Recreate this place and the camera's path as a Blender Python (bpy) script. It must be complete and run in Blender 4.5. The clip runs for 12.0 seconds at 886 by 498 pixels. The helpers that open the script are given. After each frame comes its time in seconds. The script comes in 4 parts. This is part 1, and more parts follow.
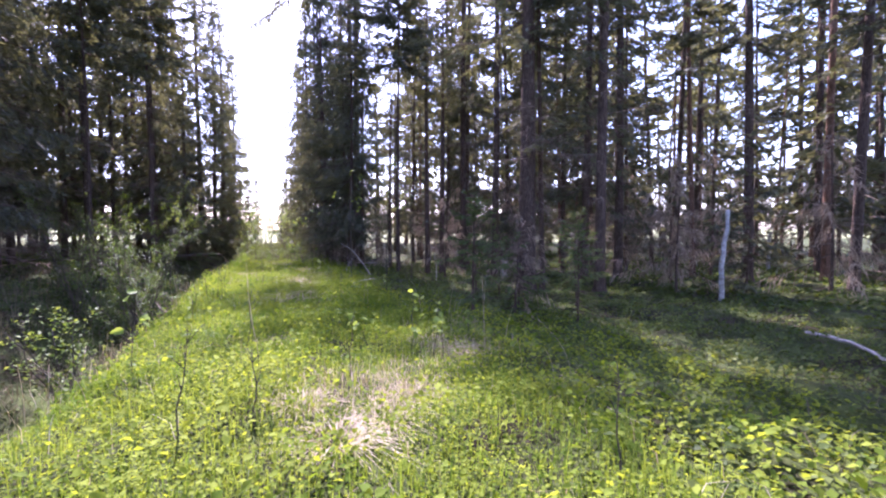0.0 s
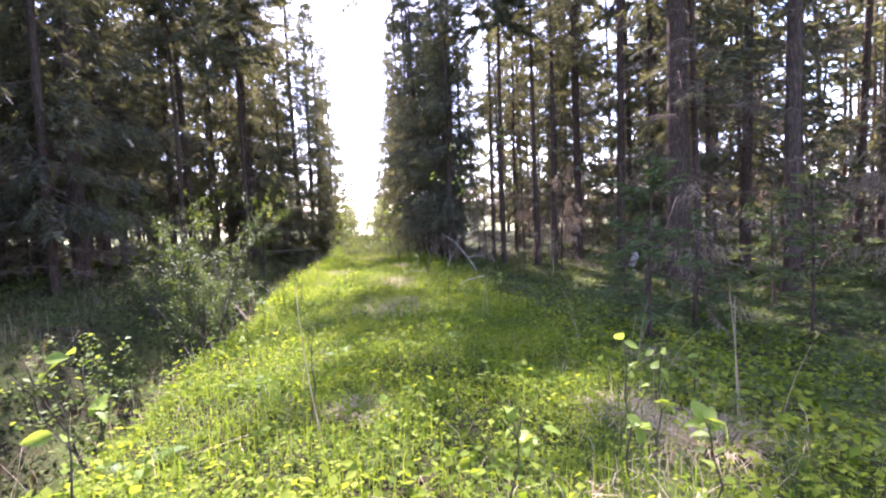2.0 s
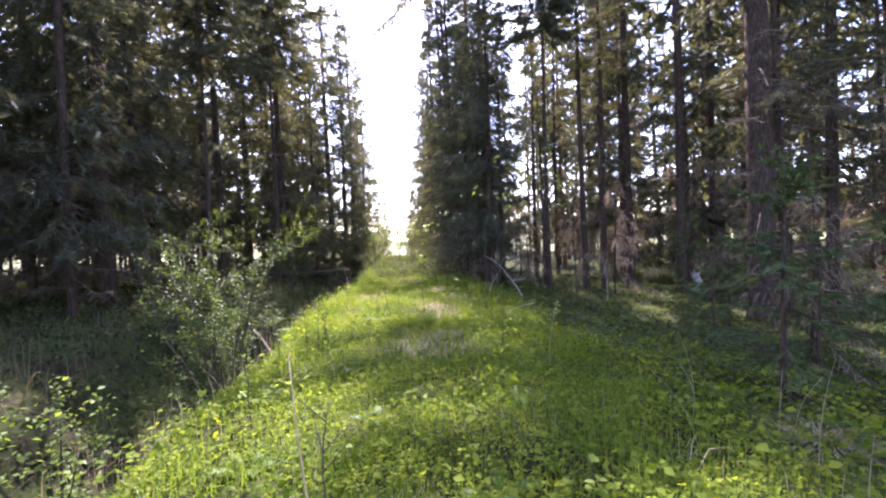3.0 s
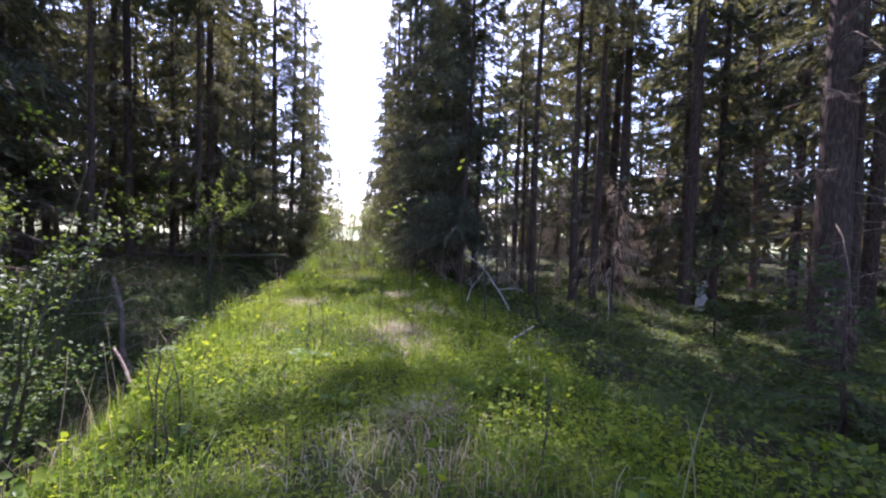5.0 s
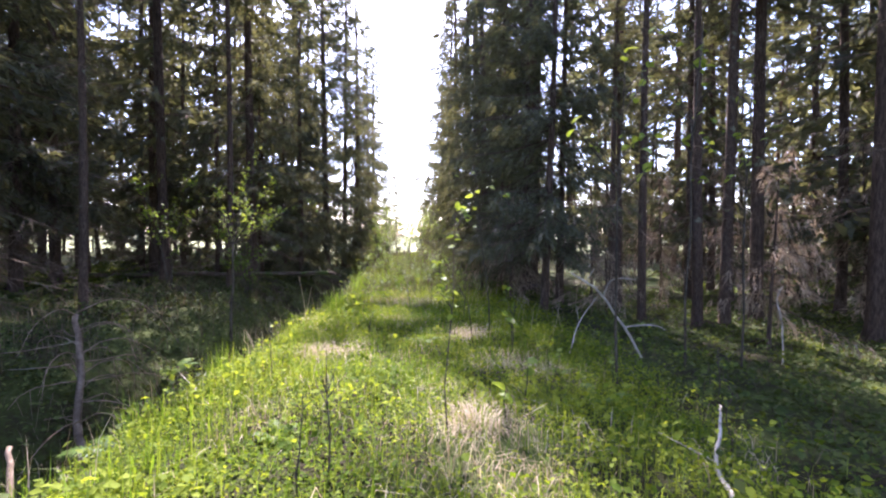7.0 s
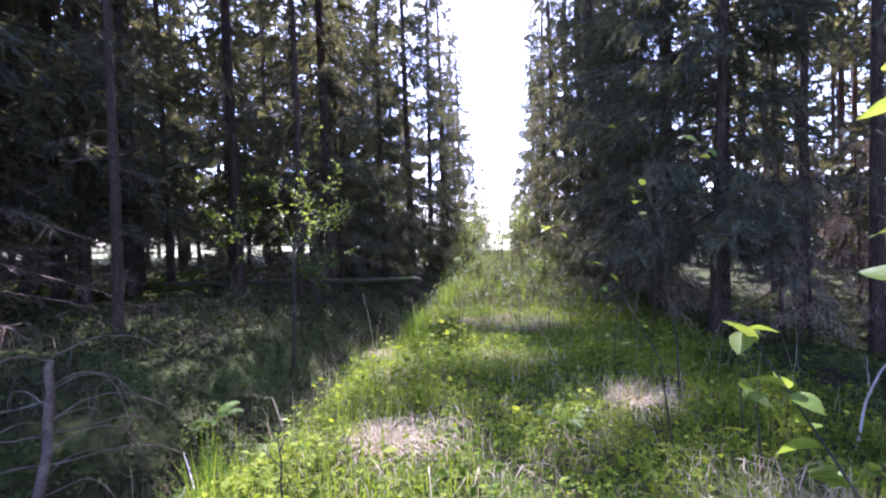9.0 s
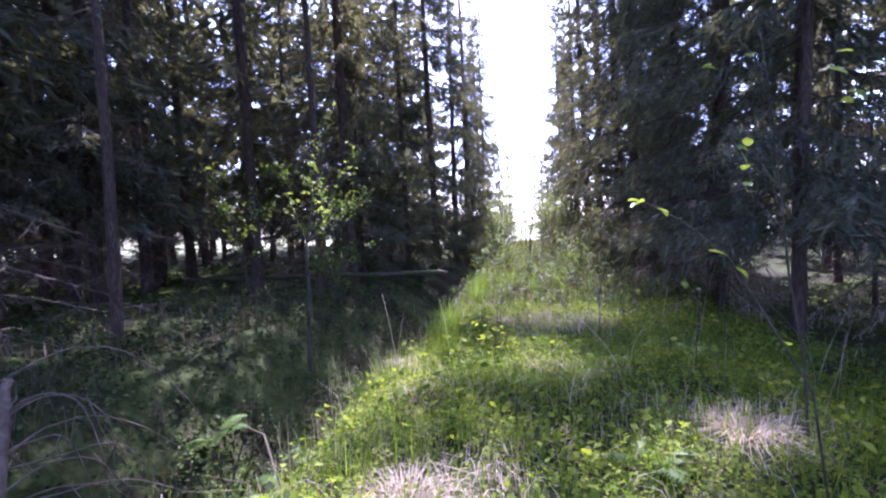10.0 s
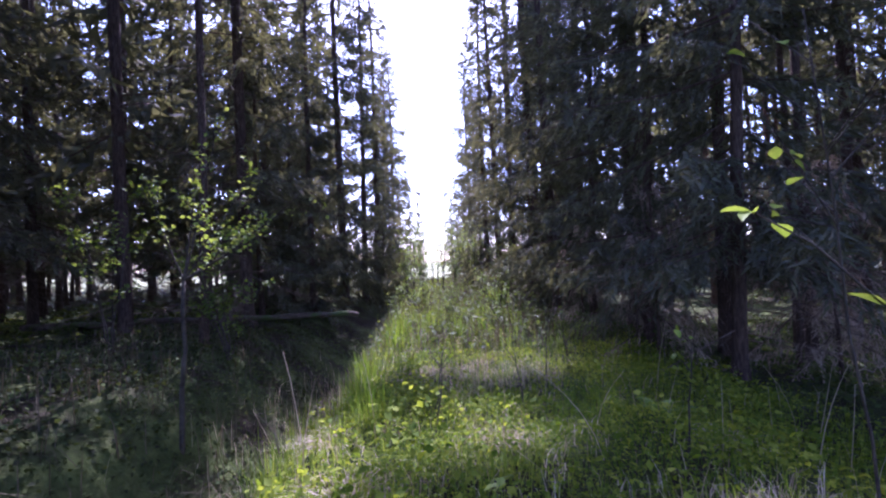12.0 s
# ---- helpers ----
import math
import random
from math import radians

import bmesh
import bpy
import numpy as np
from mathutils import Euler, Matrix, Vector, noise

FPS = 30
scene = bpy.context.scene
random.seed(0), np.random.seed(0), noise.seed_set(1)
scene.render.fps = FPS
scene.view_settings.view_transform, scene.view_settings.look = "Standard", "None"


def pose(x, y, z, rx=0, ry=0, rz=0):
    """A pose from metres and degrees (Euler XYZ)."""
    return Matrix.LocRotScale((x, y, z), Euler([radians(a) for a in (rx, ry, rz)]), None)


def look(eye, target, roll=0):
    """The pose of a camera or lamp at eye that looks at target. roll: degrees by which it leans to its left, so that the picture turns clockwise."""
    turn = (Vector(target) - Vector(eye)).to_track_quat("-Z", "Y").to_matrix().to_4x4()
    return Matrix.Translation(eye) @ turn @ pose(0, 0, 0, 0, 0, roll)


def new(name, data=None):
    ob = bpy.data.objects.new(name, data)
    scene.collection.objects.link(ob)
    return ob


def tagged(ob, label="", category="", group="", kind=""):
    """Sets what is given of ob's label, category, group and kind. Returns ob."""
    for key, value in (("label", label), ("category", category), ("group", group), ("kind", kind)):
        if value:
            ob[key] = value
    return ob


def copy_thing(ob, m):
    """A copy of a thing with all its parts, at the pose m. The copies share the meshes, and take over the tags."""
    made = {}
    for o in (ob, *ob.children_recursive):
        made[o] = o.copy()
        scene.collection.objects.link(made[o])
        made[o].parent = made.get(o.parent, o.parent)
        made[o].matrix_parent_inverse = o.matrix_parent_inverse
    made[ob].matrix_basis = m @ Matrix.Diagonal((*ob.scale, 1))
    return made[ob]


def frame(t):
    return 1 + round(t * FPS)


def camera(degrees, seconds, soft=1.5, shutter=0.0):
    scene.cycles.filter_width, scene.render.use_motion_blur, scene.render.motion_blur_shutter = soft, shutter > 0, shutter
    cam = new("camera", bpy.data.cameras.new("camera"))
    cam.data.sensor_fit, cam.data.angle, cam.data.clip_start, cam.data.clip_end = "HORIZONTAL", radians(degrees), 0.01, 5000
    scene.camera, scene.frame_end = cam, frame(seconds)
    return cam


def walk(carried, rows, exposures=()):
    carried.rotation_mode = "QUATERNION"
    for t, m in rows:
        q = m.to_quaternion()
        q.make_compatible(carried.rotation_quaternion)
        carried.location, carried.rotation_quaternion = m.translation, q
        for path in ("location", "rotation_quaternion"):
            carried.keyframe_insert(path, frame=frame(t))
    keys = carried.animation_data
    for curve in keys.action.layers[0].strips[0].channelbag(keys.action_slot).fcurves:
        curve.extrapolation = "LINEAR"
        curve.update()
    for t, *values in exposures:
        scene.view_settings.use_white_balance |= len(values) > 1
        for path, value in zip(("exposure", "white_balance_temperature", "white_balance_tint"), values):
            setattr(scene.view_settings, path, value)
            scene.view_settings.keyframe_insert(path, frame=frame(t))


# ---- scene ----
cam = camera(87.0, 12.0, soft=2.2)
PATH = [
    (0, pose(2.267, -4.083, 1.339, 87.72, 0.10, -19.31)),
    (0.5, pose(2.231, -3.488, 1.390, 88.00, -0.22, -13.48)),
    (1, pose(2.281, -2.968, 1.318, 85.77, 2.50, -12.13)),
    (1.5, pose(2.347, -2.237, 1.338, 89.46, 1.77, -6.79)),
    (2, pose(2.389, -1.556, 1.321, 86.39, 2.43, -8.15)),
    (2.5, pose(2.388, -1.010, 1.318, 87.09, 1.81, -6.98)),
    (2.7, pose(2.362, -0.783, 1.297, 89.16, 2.63, -4.13)),
    (4.3, pose(2.158, 1.525, 1.433, 87.88, -0.36, -6.41)),
    (4.5, pose(2.175, 1.762, 1.426, 88.53, -0.52, -6.14)),
    (5, pose(2.286, 2.462, 1.361, 87.60, -1.80, -9.85)),
    (5.5, pose(2.349, 3.174, 1.262, 91.35, -2.31, -9.16)),
    (6, pose(2.360, 3.996, 1.156, 89.13, -0.35, -8.73)),
    (6.5, pose(2.376, 4.546, 1.246, 88.04, -0.49, -8.57)),
    (7, pose(2.371, 5.242, 1.337, 88.61, -0.19, -2.67)),
    (7.2, pose(2.409, 5.454, 1.315, 89.73, 0.14, -2.68)),
    (8.8, pose(2.125, 7.457, 1.290, 88.71, -0.29, 8.86)),
    (9, pose(2.036, 7.630, 1.349, 88.43, 1.54, 7.88)),
    (9.5, pose(1.922, 8.017, 1.300, 89.89, 2.92, 10.26)),
    (10, pose(1.839, 8.437, 1.306, 87.51, 2.58, 10.77)),
    (10.5, pose(1.686, 8.844, 1.279, 89.64, 1.39, 6.33)),
    (11, pose(1.599, 9.198, 1.263, 90.32, 3.30, 3.85)),
    (11.5, pose(1.545, 9.325, 1.281, 90.76, 1.98, 0.26)),
    (12, pose(1.524, 9.345, 1.286, 91.66, 2.14, -0.68)),
]
walk(cam, PATH, exposures=[(0.0, 2.32, 5500, 47), (1.0, 2.88, 5650, 45), (2.5, 2.72, 5900, 38), (4.5, 1.92, 5500, 37), (5.5, 1.95, 5500, 36), (7.2, 2.52, 5850, 33), (9.0, 2.42, 5150, 44), (10.0, 2.42, 5050, 49), (11.0, 2.45, 5000, 52), (12.0, 1.9, 5000, 53)])

# ---- light ----
SUN_AZIMUTH, SUN_HEIGHT = -4.0, 52.0      # degrees right of +y, degrees above the horizon
world = bpy.data.worlds.new("sky")
scene.world = world
world.use_nodes = True
wn = world.node_tree.nodes
sky = wn.new("ShaderNodeTexSky")
sky.sky_type, sky.sun_disc = "NISHITA", False
sky.sun_elevation, sky.sun_rotation = radians(SUN_HEIGHT), radians(SUN_AZIMUTH)
sky.air_density, sky.dust_density, sky.ozone_density = 1.0, 1.4, 1.0
wn["Background"].inputs["Strength"].default_value = 0.15
world.node_tree.links.new(sky.outputs[0], wn["Background"].inputs["Color"])
sun = new("sun", bpy.data.lights.new("sun", "SUN"))
sun.data.energy, sun.data.angle, sun.data.color = 4.2, radians(0.53), (1.0, 0.93, 0.82)
a, e = radians(SUN_AZIMUTH), radians(SUN_HEIGHT)
to_sun = Vector((math.sin(a) * math.cos(e), math.cos(a) * math.cos(e), math.sin(e)))
sun.matrix_world = look(to_sun * 60, (0, 0, 0))


# ---- materials ----
def nodes_of(name):
    m = bpy.data.materials.new(name)
    m.use_nodes = True
    return m, m.node_tree.nodes, m.node_tree.links, m.node_tree.nodes["Principled BSDF"]


def ramp_of(n, stops):
    r = n.new("ShaderNodeValToRGB")
    while len(r.color_ramp.elements) < len(stops):
        r.color_ramp.elements.new(0.5)
    for el, (p, c) in zip(r.color_ramp.elements, stops):
        el.position, el.color = p, (*c, 1)
    return r


def noise_of(n, l, scale, detail=4.0, stretch=None, rough=0.6, generated=False):
    t = n.new("ShaderNodeTexNoise")
    t.inputs["Scale"].default_value, t.inputs["Detail"].default_value, t.inputs["Roughness"].default_value = scale, detail, rough
    c = n.new("ShaderNodeTexCoord")
    if stretch:
        mp = n.new("ShaderNodeMapping")
        mp.inputs["Scale"].default_value = stretch
        l.new(c.outputs["Object"], mp.inputs[0])
        l.new(mp.outputs[0], t.inputs["Vector"])
    else:
        l.new(c.outputs["Object"], t.inputs["Vector"])
    return t


def bump_of(n, l, height, bsdf, strength=0.6, distance=0.02):
    b = n.new("ShaderNodeBump")
    b.inputs["Strength"].default_value, b.inputs["Distance"].default_value = strength, distance
    l.new(height, b.inputs["Height"])
    l.new(b.outputs[0], bsdf.inputs["Normal"])


def bark(name, dark, mid, light, lichen=(0.2, 0.22, 0.15), amount=0.62, upright=True):
    m, n, l, p = nodes_of(name)
    fine = noise_of(n, l, 9.0, 8.0, (3.2, 3.2, 0.7) if upright else (1, 1, 1), 0.68)
    r = ramp_of(n, [(0.3, dark), (0.52, mid), (0.74, light)])
    l.new(fine.outputs["Fac"], r.inputs[0])
    broad = noise_of(n, l, 2.3, 5.0)
    edge = ramp_of(n, [(amount, (0, 0, 0)), (amount + 0.1, (1, 1, 1))])
    l.new(broad.outputs["Fac"], edge.inputs[0])
    mix = n.new("ShaderNodeMixRGB")
    l.new(edge.outputs[0], mix.inputs[0])
    l.new(r.outputs[0], mix.inputs[1])
    mix.inputs[2].default_value = (*lichen, 1)
    l.new(mix.outputs[0], p.inputs["Base Color"])
    p.inputs["Roughness"].default_value = 0.92
    p.inputs["Specular IOR Level"].default_value = 0.2
    bump_of(n, l, fine.outputs["Fac"], p, 0.9, 0.03)
    return m


def leafy(name, colours, through_light=0.4, rough=0.55, patch=0.9, vary=0.35, glow=(1.5, 1.35, 0.6)):
    """Leaves, needles or blades: colour by patch and by piece, some light passing through."""
    m, n, l, p = nodes_of(name)
    geo = n.new("ShaderNodeNewGeometry")
    obj = n.new("ShaderNodeObjectInfo")
    broad = noise_of(n, l, patch, 3.0)
    add = n.new("ShaderNodeMath")
    add.operation = "MULTIPLY_ADD"
    l.new(geo.outputs["Random Per Island"], add.inputs[0])
    add.inputs[1].default_value = vary
    l.new(broad.outputs["Fac"], add.inputs[2])
    add2 = n.new("ShaderNodeMath")
    add2.operation = "MULTIPLY_ADD"
    l.new(obj.outputs["Random"], add2.inputs[0])
    add2.inputs[1].default_value = 0.16
    l.new(add.outputs[0], add2.inputs[2])
    k = len(colours)
    r = ramp_of(n, [(0.38 + 0.55 * i / (k - 1), c) for i, c in enumerate(colours)])
    l.new(add2.outputs[0], r.inputs[0])
    l.new(r.outputs[0], p.inputs["Base Color"])
    p.inputs["Roughness"].default_value = rough
    p.inputs["Specular IOR Level"].default_value = 0.15
    tr = n.new("ShaderNodeBsdfTranslucent")
    warm = n.new("ShaderNodeMixRGB")
    warm.blend_type, warm.inputs[0].default_value = "MULTIPLY", 1.0
    l.new(r.outputs[0], warm.inputs[1])
    warm.inputs[2].default_value = (*glow, 1)
    l.new(warm.outputs[0], tr.inputs["Color"])
    mx = n.new("ShaderNodeMixShader")
    mx.inputs[0].default_value = through_light
    l.new(p.outputs[0], mx.inputs[1])
    l.new(tr.outputs[0], mx.inputs[2])
    l.new(mx.outputs[0], n["Material Output"].inputs["Surface"])
    return m


BARK = bark("spruce_bark", (0.03, 0.02, 0.014), (0.088, 0.06, 0.042), (0.19, 0.135, 0.098))
PINE_BARK = bark("pine_bark", (0.05, 0.03, 0.02), (0.16, 0.09, 0.055), (0.3, 0.18, 0.11), (0.25, 0.2, 0.15), 0.7)
BIRCH_BARK = bark("birch_bark", (0.16, 0.14, 0.115), (0.42, 0.4, 0.36), (0.6, 0.58, 0.54), (0.05, 0.045, 0.04), 0.66, False)
DEADWOOD = bark("dead_twig_wood", (0.075, 0.053, 0.036), (0.18, 0.133, 0.095), (0.33, 0.25, 0.185), (0.22, 0.23, 0.17), 0.6, False)
PALEWOOD = bark("bleached_dead_wood", (0.22, 0.19, 0.15), (0.48, 0.43, 0.36), (0.68, 0.63, 0.55), (0.16, 0.17, 0.08), 0.7, False)
MOSSWOOD = bark("mossy_log_bark", (0.04, 0.03, 0.022), (0.11, 0.085, 0.06), (0.19, 0.16, 0.12), (0.07, 0.1, 0.025), 0.5, False)
STEM = bark("sapling_stem_bark", (0.03, 0.026, 0.02), (0.085, 0.07, 0.05), (0.16, 0.14, 0.1), (0.12, 0.14, 0.06), 0.66, False)
NEEDLES = leafy("spruce_needles", [(0.052, 0.056, 0.046), (0.09, 0.1, 0.072), (0.142, 0.152, 0.098)], 0.4, 0.6)
NEEDLES_PALE = leafy("young_spruce_needles", [(0.04, 0.07, 0.03), (0.075, 0.115, 0.045), (0.14, 0.17, 0.075)], 0.35, 0.6)
NEEDLES_DEAD = leafy("brown_dead_needles", [(0.16, 0.12, 0.085), (0.29, 0.225, 0.16), (0.43, 0.345, 0.25)], 0.3, 0.8, glow=(1.2, 1.15, 1.0))
HERB = leafy("low_herb_leaves", [(0.032, 0.066, 0.006), (0.088, 0.148, 0.011), (0.24, 0.3, 0.035)], 0.5, 0.75, 0.8, 0.3)
FLOORHERB = leafy("forest_floor_leaves", [(0.035, 0.056, 0.014), (0.07, 0.105, 0.024), (0.17, 0.2, 0.055)], 0.42, 0.6, 0.7, 0.3)
GRASS = leafy("grass_blades", [(0.05, 0.105, 0.012), (0.1, 0.18, 0.018), (0.2, 0.265, 0.04)], 0.46, 0.5, 0.6, 0.3)
# old grass browns scaled down, with the ditch's shadow in the colour
OLDGRASS = leafy("brown_old_grass", [(0.035, 0.028, 0.016), (0.075, 0.062, 0.036), (0.15, 0.125, 0.075)], 0.2, 0.8, 1.2, 0.4, (1.2, 1.1, 0.9))
STRAW = leafy("dry_grass", [(0.24, 0.185, 0.11), (0.37, 0.3, 0.195), (0.52, 0.45, 0.32)], 0.3, 0.7, 1.5, 0.4, (1.15, 1.1, 0.9))
BROADLEAF = leafy("broad_leaves", [(0.095, 0.155, 0.025), (0.155, 0.235, 0.04), (0.26, 0.335, 0.08)], 0.47, 0.45, 1.5, 0.3)
BUSHLEAF = leafy("bush_leaves", [(0.05, 0.09, 0.02), (0.1, 0.16, 0.03), (0.19, 0.25, 0.06)], 0.45, 0.5, 1.3, 0.3)
# litter and herb tones taken darker, the ditch's shade put into the colour
DITCHHERB = leafy("shade_dark_litter_and_herbs", [(0.02, 0.018, 0.01), (0.03, 0.04, 0.014), (0.05, 0.075, 0.02), (0.11, 0.14, 0.04)], 0.25, 0.8, 0.8, 0.4)
# bush leaves again in deeper greens that carry the shade over the ditch
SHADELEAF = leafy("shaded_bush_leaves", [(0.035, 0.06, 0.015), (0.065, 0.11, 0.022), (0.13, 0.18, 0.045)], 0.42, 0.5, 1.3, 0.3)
FERNLEAF = leafy("fern_fronds", [(0.05, 0.1, 0.02), (0.09, 0.16, 0.03), (0.15, 0.22, 0.05)], 0.4, 0.5)


def soil():
    m, n, l, p = nodes_of("mossy_forest_soil")
    big = noise_of(n, l, 0.9, 6.0)
    small = noise_of(n, l, 14.0, 8.0, None, 0.7)
    mix = n.new("ShaderNodeMath")
    mix.operation = "MULTIPLY_ADD"
    l.new(small.outputs["Fac"], mix.inputs[0])
    mix.inputs[1].default_value = 0.5
    l.new(big.outputs["Fac"], mix.inputs[2])
    r = ramp_of(n, [(0.5, (0.02, 0.014, 0.009)), (0.64, (0.036, 0.03, 0.015)), (0.76, (0.048, 0.06, 0.016)), (0.94, (0.085, 0.112, 0.026))])
    l.new(mix.outputs[0], r.inputs[0])
    l.new(r.outputs[0], p.inputs["Base Color"])
    p.inputs["Roughness"].default_value, p.inputs["Specular IOR Level"].default_value = 0.95, 0.15
    bump_of(n, l, small.outputs["Fac"], p, 1.0, 0.05)
    return m


def meadow():
    m, n, l, p = nodes_of("sunlit_meadow_grass")
    big = noise_of(n, l, 0.25, 6.0)
    r = ramp_of(n, [(0.35, (0.16, 0.2, 0.05)), (0.65, (0.3, 0.3, 0.12))])
    l.new(big.outputs["Fac"], r.inputs[0])
    l.new(r.outputs[0], p.inputs["Base Color"])
    p.inputs["Roughness"].default_value = 0.9
    bump_of(n, l, big.outputs["Fac"], p, 0.6, 0.1)
    return m


SOIL, MEADOW = soil(), meadow()


# ---- mesh builders ----
def obj(name, mesh, material, parent=None, label=""):
    ob = new(name, mesh)
    if not mesh.materials:
        mesh.materials.append(material)
    if parent is not None:
        ob.parent = parent
    return tagged(ob, label) if label else ob


def tri_mesh(name, tris, smooth=False):
    """A mesh of loose triangles: an array of n x 3 corners x 3 coordinates."""
    tris = np.asarray(tris, np.float32).reshape(-1, 3, 3)
    me, k = bpy.data.meshes.new(name), len(tris)
    me.vertices.add(3 * k)
    me.vertices.foreach_set("co", tris.ravel())
    me.loops.add(3 * k)
    me.loops.foreach_set("vertex_index", np.arange(3 * k, dtype=np.int32))
    me.polygons.add(k)
    me.polygons.foreach_set("loop_start", np.arange(0, 3 * k, 3, dtype=np.int32))
    me.update(calc_edges=True)
    return me


def face_mesh(name, verts, faces, smooth=True):
    me = bpy.data.meshes.new(name)
    me.from_pydata([tuple(v) for v in verts], [], faces)
    if smooth:
        me.polygons.foreach_set("use_smooth", [True] * len(me.polygons))
    me.update()
    return me


def fan_mesh(name, pts, faces):
    """Many alike pieces in one mesh: pts is n x k x 3, faces index the k corners of one piece."""
    pts = np.asarray(pts, np.float32)
    n, k = pts.shape[:2]
    f = np.asarray(faces, np.int32)
    idx = (np.arange(n, dtype=np.int32)[:, None, None] * k + f[None]).reshape(-1, 3)
    me = bpy.data.meshes.new(name)
    me.vertices.add(n * k)
    me.vertices.foreach_set("co", pts.ravel())
    me.loops.add(idx.size)
    me.loops.foreach_set("vertex_index", idx.ravel())
    me.polygons.add(len(idx))
    me.polygons.foreach_set("loop_start", np.arange(0, idx.size, 3, dtype=np.int32))
    me.update(calc_edges=True)
    return me


def unit(v):
    v = np.asarray(v, float)
    return v / np.maximum(np.linalg.norm(v, axis=-1, keepdims=True), 1e-9)


class Tubes:
    """Tapered tubes along polylines, gathered into one mesh."""

    def __init__(self):
        self.v, self.f = [], []

    def add(self, pts, radii, sides=5, cap=True, wobble=None):
        pts = np.asarray(pts, float)
        d = unit(np.gradient(pts, axis=0))
        ref = np.array([0.31, 0.95, 0.05]) if abs(d[0][2]) > 0.8 else np.array([0.05, 0.1, 1.0])
        u = unit(np.cross(d, ref))
        w = np.cross(d, u)
        ang = np.arange(sides) * 2 * np.pi / sides
        base = sum(len(x) for x in self.v)
        ring = pts[:, None] + np.asarray(radii)[:, None, None] * (np.cos(ang)[None, :, None] * u[:, None] + np.sin(ang)[None, :, None] * w[:, None]) * (1 if wobble is None else wobble[:, :, None])
        self.v.append(ring.reshape(-1, 3))
        for i in range(len(pts) - 1):
            for j in range(sides):
                b0, b1 = base + i * sides + j, base + i * sides + (j + 1) % sides
                self.f.append((b0, b1, b1 + sides, b0 + sides))
        if cap:
            self.f.append(tuple(base + (len(pts) - 1) * sides + j for j in range(sides)))
        return self

    def mesh(self, name):
        return face_mesh(name, np.concatenate(self.v), self.f)


# ---- the lie of the land ----
PROFILE_X = [-60, -14, -6, -3.2, -2.3, -1.8, -1.3, -0.75, -0.25, 0.15, 0.5, 0.85, 2.0, 3.4, 5.2, 6.5, 9.0, 14, 60]
PROFILE_Z = [0.1, 0.05, 0.0, 0.02, -0.1, -0.45, -0.98, -1.3, -1.15, -0.62, -0.1, 0.02, 0.05, 0.0, -0.15, -0.38, -0.58, -0.5, -0.3]


def hump(x, y):
    """Rise and fall of moss hummocks, as sums of sines."""
    s = 0.4 * np.sin(1.7 * x + 0.9 * y + 1.3) * np.sin(1.1 * y - 0.6 * x) + 0.35 * np.sin(3.1 * x - 1.9 * y + 0.4) * np.sin(2.6 * y + 1.2 * x)
    return s + 0.25 * np.sin(6.3 * x + 2.2 * y) * np.sin(5.4 * y - 3.3 * x + 2.0)


def ground_z(x, y):
    x, y = np.asarray(x, float), np.asarray(y, float)
    shift = 0.12 * np.sin(0.45 * y + 0.7) + 0.06 * np.sin(1.3 * y)
    z = np.interp(x - shift, PROFILE_X, PROFILE_Z)
    rough = np.interp(x, [-2.4, -1.0, 0.6, 4.2, 6.5], [0.13, 0.08, 0.06, 0.075, 0.14])
    z = z * (1 - 0.5 * np.clip((y - 20) / 8, 0, 1)) - 0.12 * np.clip((y - 17) / 6, 0, 1)
    far = np.clip((y - 44) / 10, 0, 1)
    return (z + rough * hump(x, y)) * (1 - far) + (0.15 + 0.002 * np.maximum(y - 50, 0)) * far


def gz(x, y):
    return float(ground_z(x, y))


def ticks(inner0, inner1, step, outer0, outer1, grow=1.22):
    v = list(np.arange(inner0, inner1 + 1e-6, step))
    d, x = step, inner1
    while x < outer1:
        d *= grow
        x += d
        v.append(x)
    d, x = step, inner0
    while x > outer0:
        d *= grow
        x -= d
        v.insert(0, x)
    return np.array(v)


gx, gy = ticks(-4.5, 8.0, 0.125, -900, 900), ticks(-5.0, 24.0, 0.19, -500, 1600)
GX, GY = np.meshgrid(gx, gy)
GZ = ground_z(GX, GY)
nx, ny = len(gx), len(gy)
quads = [(j * nx + i, j * nx + i + 1, (j + 1) * nx + i + 1, (j + 1) * nx + i) for j in range(ny - 1) for i in range(nx - 1)]
ground_mesh = face_mesh("ground", np.stack([GX, GY, GZ], -1).reshape(-1, 3), quads)
ground_mesh.materials.append(SOIL)
ground_mesh.materials.append(MEADOW)
mid_y = np.repeat((gy[:-1] + gy[1:]) / 2, nx - 1)
ground_mesh.polygons.foreach_set("material_index", (mid_y > 49).astype(np.int32))
ground = tagged(new("ground", ground_mesh), "mossy forest floor with a raised bank beside a ditch", "ground", kind="structure")


